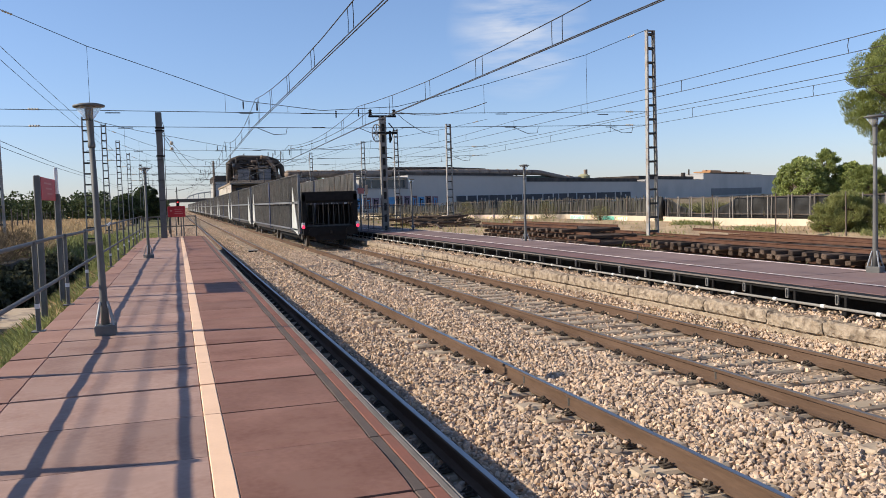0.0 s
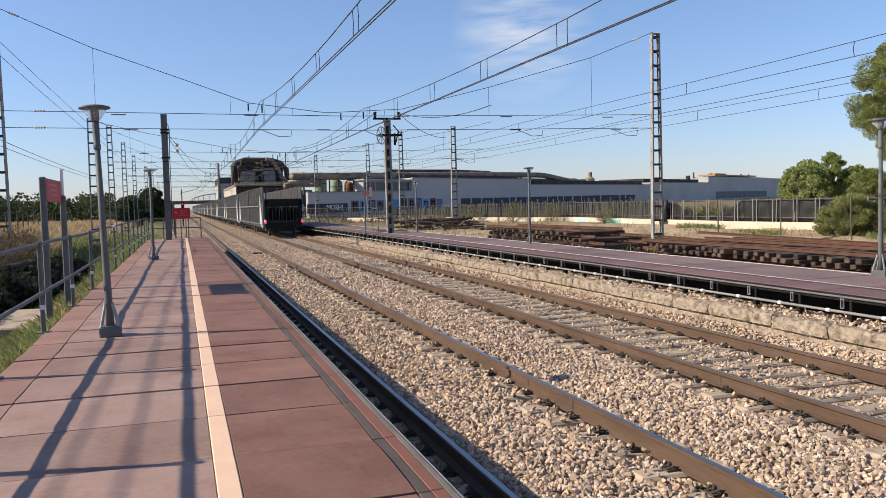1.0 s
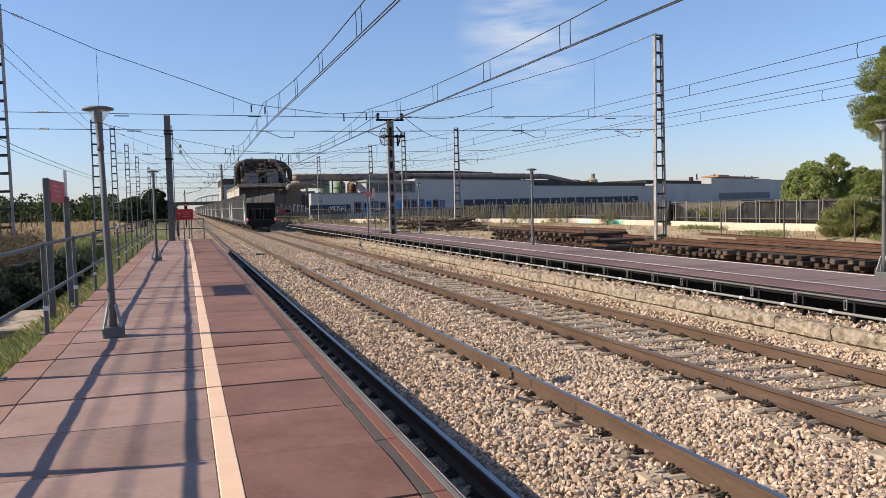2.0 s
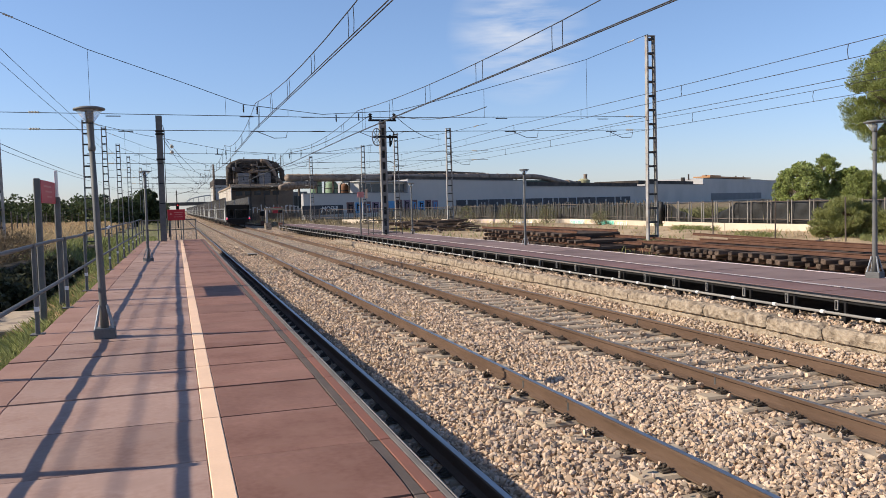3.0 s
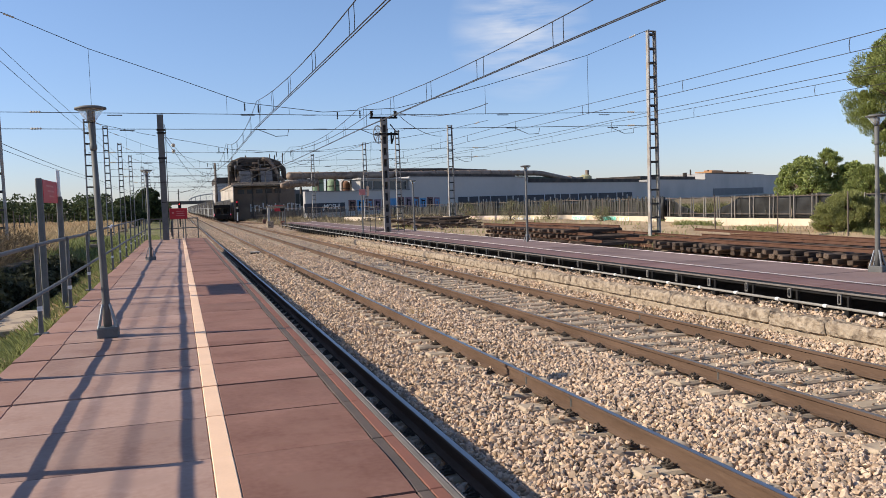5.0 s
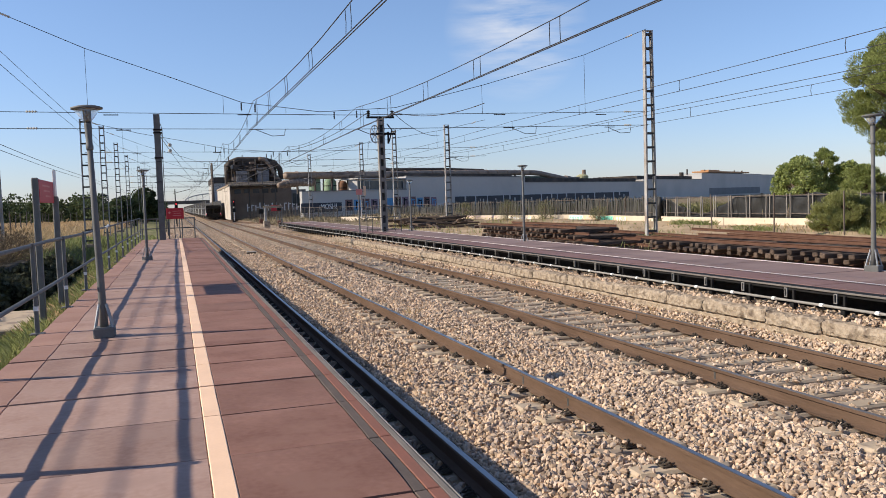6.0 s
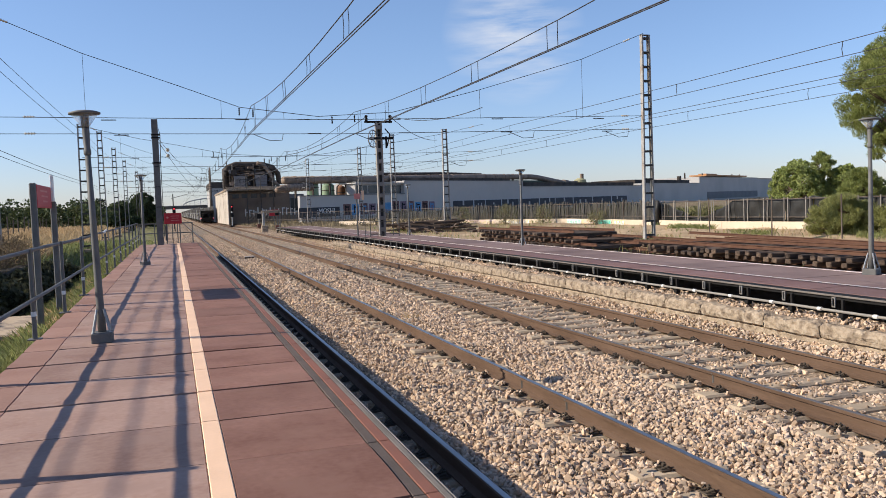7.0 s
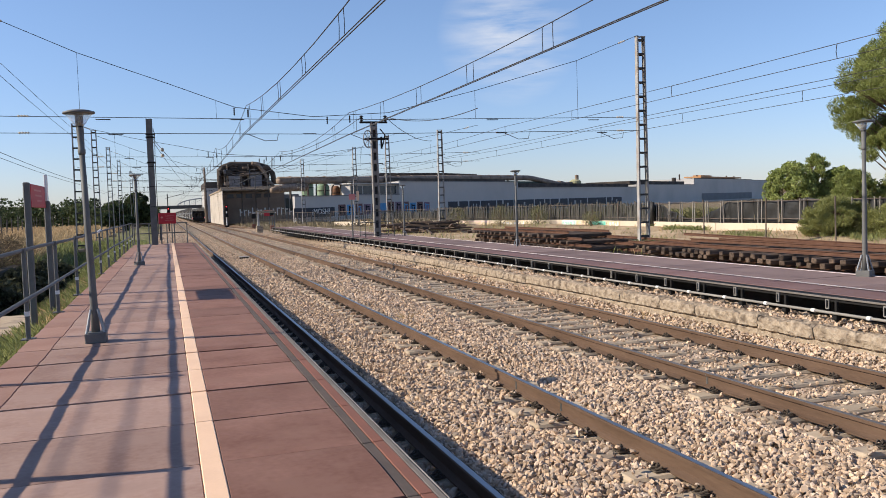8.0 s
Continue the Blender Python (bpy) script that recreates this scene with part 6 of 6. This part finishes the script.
def leaves(name, centres, radii, per, size, material, flat=0.5, needle=False, seed=1, thick=0.08):
    """Many small leaf blades scattered in overlapping clumps."""
    g = np.random.default_rng(seed)
    c = np.repeat(np.asarray(centres, float), per, 0)
    r = np.repeat(np.asarray(radii, float), per)
    d = g.normal(size=(len(c), 3))
    d /= np.linalg.norm(d, axis=1)[:, None]
    rad = r * g.uniform(0.15, 1.0, len(c)) ** 0.5
    p = c + d * rad[:, None] * np.array([1, 1, flat])
    a = d * (1.0 if needle else 0.6) + g.normal(size=p.shape) * (0.4 if needle else 0.7)
    if needle:
        a[:, 2] = np.abs(a[:, 2]) + 0.4
    a /= np.linalg.norm(a, axis=1)[:, None]
    b = np.cross(a, g.normal(size=p.shape))
    b /= np.linalg.norm(b, axis=1)[:, None]
    s = size * g.uniform(0.6, 1.5, len(p))[:, None]
    w = s * (thick if needle else 0.55)
    n = np.cross(a, b)
    v = np.stack([p - b * w, p + a * s + n * s * 0.15, p + b * w, p - a * s * (0.2 if needle else 0.9) + n * s * 0.1], 1).reshape(-1, 3)
    i = np.arange(len(p))[:, None] * 4
    f = np.concatenate([i + [[0, 2, 1]], i + [[0, 3, 2]]])
    return soup(name, v, f, material)


def tree(name, x, y, z, h, spread, label, material, seed, trunk_r=0.2, clumps=34, per=420, size=0.16, needle=False, low=0.3, flat=0.7, category="tree", tall=1.0, tuft=(0.2, 0.42), thick=0.08, outer=0.35):
    g = np.random.default_rng(seed)
    t = thing(name, pose(x, y, z), label, category)
    tr = Build()
    pts, rad = [], []
    for k in range(7):
        u = k / 6
        pts.append((g.normal() * 0.1 * h * 0.2 * u, g.normal() * 0.1 * h * 0.2 * u, h * 0.92 * u - 0.2))
        rad.append(trunk_r * (1 - 0.8 * u))
    tr.pipe(pts, rad, 9)
    part("trunk", tr, M_BARK, t)
    cs, rs = [], []
    for k in range(clumps):
        u = low + (1 - low) * ((k + g.uniform(0, 1)) / clumps)
        env = math.sin(math.pi * min(1, (u - low) / (1 - low) * 0.82 + 0.16)) ** 0.7
        a = k * 2.4 + g.uniform(-0.5, 0.5)
        rr = spread * env * g.uniform(outer, 1.0)
        c = (rr * math.cos(a), rr * math.sin(a), h * u * tall)
        j = min(6, max(0, int((u - 0.12) * 6)))
        b0 = pts[j]
        part("limb", Build().pipe([b0, (c[0] * 0.5 + b0[0] * 0.5, c[1] * 0.5 + b0[1] * 0.5, (b0[2] + c[2]) / 2 + 0.1), c], [rad[j] * 0.5 + 0.01, rad[j] * 0.3 + 0.01, 0.012], 5), M_BARK, t)
        cs.append(c)
        rs.append(spread * g.uniform(*tuft))
    part("crown", leaves("crown", cs, rs, per, size, material, flat, needle, seed, thick), None, t, "loose uneven crown")
    return t


tree("pine_tree", 32.5, 28.8, 0.1, 9.9, 3.4, "tall pine with yellow-green needle tufts beside the fence", M_NEEDLE, 11, 0.2, 210, 1000, 0.10, True, 0.36, 0.8, tuft=(0.09, 0.19), thick=0.14, outer=0.45)
tree("broadleaf_tree", 41.3, 47, 0.2, 3.9, 1.9, "dense green broadleaf tree behind the fence", M_PINE, 5, 0.13, 80, 260, 0.075, False, 0.2, 0.75, tuft=(0.12, 0.3), outer=0.5)
tree("young_tree", 43.4, 47.0, 0.2, 4.5, 1.25, "slender feathery green pine behind the fence", M_PINE, 6, 0.1, 70, 260, 0.13, True, 0.15, 0.9, tuft=(0.12, 0.24), thick=0.16)
tree("broadleaf_tree", 44.6, 46.0, 0.2, 3.5, 1.3, "low green broadleaf tree behind the fence", M_PINE, 8, 0.12, 50, 260, 0.08, False, 0.2, 0.8, tuft=(0.14, 0.3))
tree("broadleaf_tree", 37.9, 38.0, 0.2, 3.0, 1.35, "low dark green pine behind the fence", M_NEEDLE, 18, 0.12, 90, 420, 0.1, True, 0.1, 0.8, tuft=(0.14, 0.28), thick=0.16)
tree("broadleaf_tree", 40.4, 37.0, 0.2, 3.2, 1.5, "low dark green pine behind the fence", M_NEEDLE, 19, 0.12, 90, 420, 0.1, True, 0.1, 0.8, tuft=(0.14, 0.28), thick=0.16)
tree("pine_shrub", 29.75, 31.0, -0.1, 1.85, 1.6, "bushy yellow-green pine shrub before the fence", M_SHRUB, 7, 0.1, 120, 620, 0.085, True, 0.05, 0.7, "shrub", tuft=(0.12, 0.26), thick=0.1)
tree("pine_shrub", 31.2, 28.5, -0.1, 1.75, 1.6, "bushy yellow-green pine shrub before the fence", M_SHRUB, 9, 0.1, 110, 620, 0.085, True, 0.05, 0.7, "shrub", tuft=(0.12, 0.26), thick=0.1)
for k, (x, y, h) in enumerate(((35.2, 61, 1.5), (34.4, 69.5, 1.3), (33.6, 47.0, 1.5), (33.4, 45.2, 1.2), (29.4, 71.5, 1.8), (31.2, 67.0, 1.6), (27.4, 77.5, 1.7), (31.9, 58.5, 1.1))):
    tree("yard_bush", x, y, 0.0, h, 1.1, "wild yellow-green bush beside the fence", M_BUSH, 30 + k, 0.05, 24, 200, 0.07, True, 0.05, 1.0, "shrub")


def far_woods():
    """The belt of trees beyond the field: clumped crowns with an uneven skyline."""
    g = np.random.default_rng(21)
    cs, rs = [], []
    for k in range(330):
        x, y = g.uniform(-150, -9), g.uniform(185, 260)
        h = 4.6 + 2.2 * noise.noise((x * 0.05, y * 0.03, 2)) + g.uniform(-0.8, 1.0)
        for z in np.arange(0.9, h, 1.5):
            cs.append((x + g.normal() * 1.2, y + g.normal(), z))
            rs.append(g.uniform(1.4, 2.5))
    for k in range(60):
        x, y = g.uniform(-10, -4.5), g.uniform(150, 300)
        h = 3.6 + g.uniform(-1, 1.4)
        for z in np.arange(0.9, h, 1.5):
            cs.append((x + g.normal(), y + g.normal(), z))
            rs.append(g.uniform(0.9, 1.5))
    tagged(new("woods", leaves("woods", cs, rs, 95, 0.34, M_WOODS, 0.8, False, 3)), "distant belt of dark green trees beyond the field", "woods", kind="stuff")
    cs, rs = [], []
    for k in range(120):
        cs.append((g.uniform(-120, -60), g.uniform(-60, 180), g.uniform(1, 5)))
        rs.append(2.5)
    for k in range(160):
        cs.append((g.uniform(60, 420), g.uniform(330, 420), g.uniform(1, 6)))
        rs.append(4)
    tagged(new("woods", leaves("woods", cs, rs, 40, 0.9, M_WOODS, 0.8, False, 4)), "scattered far trees round the site", "woods", kind="stuff")


far_woods()
tree("lone_tree", -4.9, 150, 0, 5.4, 2.2, "dark rounded tree beyond the masts", M_WOODS, 41, 0.25, 40, 320, 0.3, False, 0.15, 0.8)
tree("hedge_bush", -7.0, 128, 0, 3.6, 2.6, "dark bush beyond the masts", M_WOODS, 42, 0.12, 24, 260, 0.22, False, 0.05, 0.8, "shrub")


def blades(name, n, area, h0, h1, material, seed, keep=None, width=0.012):
    """Grass blades rooted on the ground inside a rectangle."""
    g = np.random.default_rng(seed)
    x, y = g.uniform(area[0], area[1], n), g.uniform(area[2], area[3], n)
    if keep is not None:
        m = np.array([noise.noise((a * 0.6, b * 0.35, seed)) for a, b in zip(x, y)]) > keep
        x, y = x[m], y[m]
    z = ground_height(x, y) - 0.04
    h = g.uniform(h0, h1, len(x))
    a = g.uniform(0, 2 * math.pi, len(x))
    w = width * g.uniform(0.6, 1.6, len(x)) * (1 + np.abs(y) / 25)
    dx, dy = np.cos(a) * w, np.sin(a) * w
    lx, ly = g.normal(size=len(x)) * h * 0.35, g.normal(size=len(x)) * h * 0.35
    v = np.stack([np.stack([x - dx, y - dy, z], 1), np.stack([x + dx, y + dy, z], 1), np.stack([x + lx * 0.4 + dx * 0.6, y + ly * 0.4 + dy * 0.6, z + h * 0.6], 1), np.stack([x + lx, y + ly, z + h], 1)], 1).reshape(-1, 3)
    i = np.arange(len(x))[:, None] * 4
    f = np.concatenate([i + [[0, 1, 2]], i + [[0, 2, 3]]])
    return soup(name, v, f, material)


def grass():
    tagged(new("grass", blades("grass", 62000, (-3.6, -1.74, 4, 40), 0.05, 0.26, M_GRASS, 1, -0.2, 0.0035)), "green roadside grass along the platform", "grass", kind="stuff")
    tagged(new("grass", blades("grass", 24000, (-3.4, -1.76, 5.5, 14), 0.05, 0.3, M_GRASS, 15, -0.3, 0.0028)), "green roadside grass along the platform", "grass", kind="stuff")
    tagged(new("grass", blades("grass", 22000, (-3.6, -1.76, -7, 5.5), 0.05, 0.26, M_GRASS, 16, -0.25, 0.0035)), "green roadside grass along the platform", "grass", kind="stuff")
    tagged(new("dry_weeds", blades("dry_weeds", 18000, (-4.0, -1.8, 4, 30), 0.05, 0.24, M_STRAW, 2, -0.05, 0.0035)), "dry yellow weeds along the platform", "grass", kind="stuff")
    tagged(new("grass", blades("grass", 40000, (-12, -1.7, 30, 75), 0.12, 0.45, M_GRASS, 3, -0.1, 0.007)), "green grass strip beyond the railing", "grass", kind="stuff")
    tagged(new("dry_grass", blades("dry_grass", 60000, (-60, -6, 38, 150), 0.3, 0.9, M_STRAW, 4, -0.35)), "tall dry straw grass on the field", "grass", kind="stuff")
    tagged(new("dry_grass", blades("dry_grass", 22000, (-9, -5.4, 14, 45), 0.15, 0.5, M_STRAW, 5, -0.1, 0.004)), "dry straw grass on top of the bank", "grass", kind="stuff")
    tagged(new("yard_weeds", blades("yard_weeds", 16000, (12.2, 32, 8, 75), 0.08, 0.4, M_GRASS, 6, 0.2, 0.004)), "patchy green weeds in the yard", "grass", kind="stuff")
    tagged(new("yard_weeds", blades("yard_weeds", 12000, (12.2, 32, 8, 75), 0.08, 0.35, M_STRAW, 7, 0.15, 0.004)), "dry yellow weeds in the yard", "grass", kind="stuff")
    tagged(new("fence_weeds", blades("fence_weeds", 7000, (10.5, 22, 84, 146), 0.15, 0.55, M_DULLWEED, 8, 0.05, 0.006)), "dry weeds before the far fence", "grass", kind="stuff")
    tagged(new("tall_weeds", blades("tall_weeds", 11000, (33.2, 37, 46, 84), 0.3, 1.3, M_BUSH, 9, -0.15, 0.003)), "tall yellow-green weeds behind the fence", "weeds", kind="stuff")
    tagged(new("tall_weeds", blades("tall_weeds", 9000, (22, 33, 82, 106), 0.3, 0.8, M_DULLWEED, 10, -0.15, 0.003)), "tall yellow-green weeds behind the fence", "weeds", kind="stuff")
    for k, (x0, x1, y0, y1, c, hh) in enumerate(((16.2, 18.6, 21.5, 24.0, 1500, 0.5), (19.0, 20.9, 29.5, 32.5, 1400, 0.6), (27.5, 29.5, 27.0, 31.0, 1500, 0.6), (27.8, 29.0, 34.5, 38.0, 1100, 0.5), (29.8, 31.0, 42.0, 46.0, 1300, 0.7), (13.0, 14.0, 23.2, 25.0, 900, 0.4))):
        tagged(new("weed_patch", blades("weed_patch", c, (x0, x1, y0, y1), 0.06, hh * 0.6, M_GRASS, 60 + k, -0.05, 0.0025)), "patch of green weeds on the sandy yard", "weeds", "weed patches in the yard", kind="stuff")
    for x, y in ((6.35, 11.9), (8.45, 13.5), (4.5, 16.2)):
        tagged(new("rail_weed", blades("rail_weed", 26, (x - 0.07, x + 0.07, y - 0.07, y + 0.07), 0.12, 0.3, M_STRAW, int(x * 10), None, 0.003)), "dry weed tuft growing in the ballast", "weed", "weeds in the ballast")
    for k, (x, y, h) in enumerate(((-5.7, 21, 1.2), (-5.9, 24, 1.0), (-5.7, 28.5, 1.1), (-6.4, 18.5, 1.2), (-5.6, 34, 1.0), (-5.5, 26.3, 0.9), (-5.5, 31, 0.9))):
        tree("dry_bush", x, y, 0.45, h, 1.1, "brown dry bush on the bank", M_DRYBUSH, 50 + k, 0.04, 18, 220, 0.09, True, 0.05, 0.8, "shrub")
    for k, (x, y, h) in enumerate(((-4.55, 13.2, 0.95), (-4.7, 15.6, 1.1), (-4.5, 18.2, 0.9), (-4.65, 20.6, 1.1), (-4.5, 23.4, 1.0), (-4.4, 26.0, 1.0), (-4.2, 29.0, 0.9), (-4.3, 32.5, 0.9), (-5.1, 11.4, 1.1))):
        tree("ditch_scrub", x, y, -0.45, h, 0.95, "dark tangled scrub hanging over the ditch wall", M_SHADEBUSH, 70 + k, 0.03, 22, 260, 0.07, False, 0.02, 0.9, "shrub")


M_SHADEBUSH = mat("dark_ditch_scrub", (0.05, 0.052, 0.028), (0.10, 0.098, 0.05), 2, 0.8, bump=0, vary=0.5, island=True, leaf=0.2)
M_DULLWEED = mat("dull_dry_weeds", (0.17, 0.135, 0.075), (0.27, 0.215, 0.125), 2, 0.9, bump=0, vary=0.4, island=True)
M_DRYBUSH = mat("dry_bush", (0.12, 0.085, 0.05), (0.22, 0.16, 0.09), 2, 0.9, bump=0, vary=0.4, island=True)
grass()


M_STAKE = mat("weathered_stake", (0.075, 0.066, 0.056), (0.125, 0.112, 0.098), 4, 0.9, bump=0.3)


def field_fence():
    # one run leads away along the field, another crosses it further off
    spots = [(-13.1 - 0.095 * 8.2 * k, 69 + 8.2 * k) for k in range(13)] + [(-22 + 1.0 * k, 172 + 3.6 * k) for k in range(13)]
    stakes = [Build().tube((0, 0, -0.3), (0, 0, h), 0.075, 0.06, n=6).mesh("stake", M_STAKE) for h in (2.05, 2.2, 2.4)]
    for k, (x, y) in enumerate(spots):
        p = thing("field_post", pose(x + RNG.uniform(-0.25, 0.25), y + RNG.uniform(-0.8, 0.8), 0.1, RNG.uniform(-3, 3), RNG.uniform(-3, 3)), "thin grey wooden field fence post", "post", "field fence posts")
        part("stake", stakes[k % 3], None, p)
    for z in (1.0, 1.7):
        w = thing("fence_wire", pose(0, 0, 0), "slack thin wire of the field fence", "wire", "field fence wires")
        part("wire", Build().pipe([(x, y, z + 0.1) for x, y in spots[:13]], 0.012, 4), M_WIRE, w)
    for x, y in ((-3.2, 18.1),):
        s = thing("culvert_slab", pose(x, y, -0.02, 2, 0, RNG.uniform(-4, 4)), "pale concrete culvert slab in the grass", "concrete slab", "culvert slabs")
        part("slab", Build().box((0, 0, 0), (0.95, 2.4, 0.16), cham=0.03), M_SLEEPER, s)


field_fence()


# ---- ballast ----
def ballast():
    """Loose broken stone: every stone a small irregular block."""
    g = np.random.default_rng(12)
    t = (1 + 5 ** 0.5) / 2
    ico = np.array([(-1, t, 0), (1, t, 0), (-1, -t, 0), (1, -t, 0), (0, -1, t), (0, 1, t), (0, -1, -t), (0, 1, -t), (t, 0, -1), (t, 0, 1), (-t, 0, -1), (-t, 0, 1)]) / 1.9
    tri = np.array([(0, 11, 5), (0, 5, 1), (0, 1, 7), (0, 7, 10), (0, 10, 11), (1, 5, 9), (5, 11, 4), (11, 10, 2), (10, 7, 6), (7, 1, 8), (3, 9, 4), (3, 4, 2), (3, 2, 6), (3, 6, 8), (3, 8, 9), (4, 9, 5), (2, 4, 11), (6, 2, 10), (8, 6, 7), (9, 8, 1)])
    shapes = [ico * g.uniform(0.5, 1.35, (12, 1)) * g.uniform(0.65, 1.25, (1, 3)) for _ in range(24)]

    octa = np.array([(1, 0, 0), (-1, 0, 0), (0, 1, 0), (0, -1, 0), (0, 0, 1), (0, 0, -1)], float)
    otri = np.array([(0, 2, 4), (2, 1, 4), (1, 3, 4), (3, 0, 4), (2, 0, 5), (1, 2, 5), (3, 1, 5), (0, 3, 5)])
    rough = [octa * g.uniform(0.6, 1.3, (6, 1)) * g.uniform(0.7, 1.25, (1, 3)) for _ in range(24)]

    def bed(name, x0, x1, y0, y1, density, s0, s1, zoff=0.0, simple=False):
        n = int((x1 - x0) * (y1 - y0) * density)
        x, y = g.uniform(x0, x1, n), g.uniform(y0, y1, n)
        keep, top = np.ones(n, bool), np.zeros(n, bool)
        for cx, which in TRACKS:
            for s in (-1, 1):
                keep &= np.abs(x - cx - s * GAUGE / 2) > 0.062
            y0s = 5.92 if which == "near" else 6.25
            on = np.abs((y - y0s + 0.3) % 0.6 - 0.3) < 0.145
            inside = np.abs(x - cx) < 1.24
            if which == "near":
                inside &= (x > 2.62) & (np.abs(x - cx) > 0.44 + 0.2 * (g.uniform(0, 1, n) - 0.4))
            top |= on & inside
            mid = 0.8 if which == "near" else 0.84
            keep &= ~(on & inside & (g.uniform(0, 1, n) < np.where(np.abs(x - cx) > 0.58, 0.9, mid)))
        x, y, top = x[keep], y[keep], top[keep]
        n = len(x)
        d = np.min([np.abs(x - cx) for cx, _ in TRACKS], 0)
        crown = 0.05 * np.clip((d - 1.2) / 0.4, 0, 1) * (np.abs(x - 5.0) < 1.2)
        z = np.where(top, -0.160, -0.232) + crown + g.uniform(-0.02, 0.028, n) + zoff + 0.02 * np.sin(x * 3.1) * np.sin(y * 1.7)
        z += 0.018 * (np.abs(x - TRACKS[0][0]) < 0.84)
        z += 0.17 * np.clip((x - 7.98) / 0.5, 0, 1) * (x < 8.65)
        z += 0.03 * (x < 2.08) - 0.012 * ((x > 2.08) & (x < 2.75))
        s = g.uniform(s0, s1, n)
        q = g.normal(size=(n, 4))
        q /= np.linalg.norm(q, axis=1)[:, None]
        w, a, b, c = q.T
        R = np.stack([np.stack([1 - 2 * (b * b + c * c), 2 * (a * b - w * c), 2 * (a * c + w * b)], -1), np.stack([2 * (a * b + w * c), 1 - 2 * (a * a + c * c), 2 * (b * c - w * a)], -1), np.stack([2 * (a * c - w * b), 2 * (b * c + w * a), 1 - 2 * (a * a + b * b)], -1)], 1)
        base = np.stack(rough if simple else shapes)[g.integers(0, 24, n)]
        v = np.einsum("nij,nkj->nki", R, base) * s[:, None, None] + np.stack([x, y, z], 1)[:, None]
        f = (np.arange(n)[:, None, None] * base.shape[1] + (otri if simple else tri)[None]).reshape(-1, 3)
        tagged(new(name, soup(name, v.reshape(-1, 3), f, M_STONE)), "loose pale broken ballast stones between the rails", "ballast", kind="stuff")

    bed("ballast", 1.36, 8.6, 3.4, 10.5, 1020, 0.015, 0.034)
    bed("ballast", 1.36, 8.6, 10.5, 20, 480, 0.021, 0.04, 0.0, True)
    bed("ballast", 1.36, 8.6, 20, 42, 170, 0.032, 0.06, 0.0, True)
    bed("ballast", 0.9, 9.2, 42, 95, 60, 0.03, 0.055, 0.0, True)
    bed("ballast", 1.36, 8.6, -7, 3.4, 330, 0.024, 0.042, 0.0, True)
    bed("ballast", -1.3, 0.9, 45.6, 85, 70, 0.03, 0.055, 0.0, True)
    bed("ballast", 8.74, 9.28, 5, 45, 330, 0.024, 0.045, 0.48, True)


ballast()


# ---- movement ----
def motions():
    for k, w in enumerate(TRAIN):
        y = 39.2 + 26.9 * k
        walk(w, [(t, pose(6.94, y + 20.7 * t, 0)) for t in (0.0, 2.0, 4.0, 6.0, 8.0)])


motions()
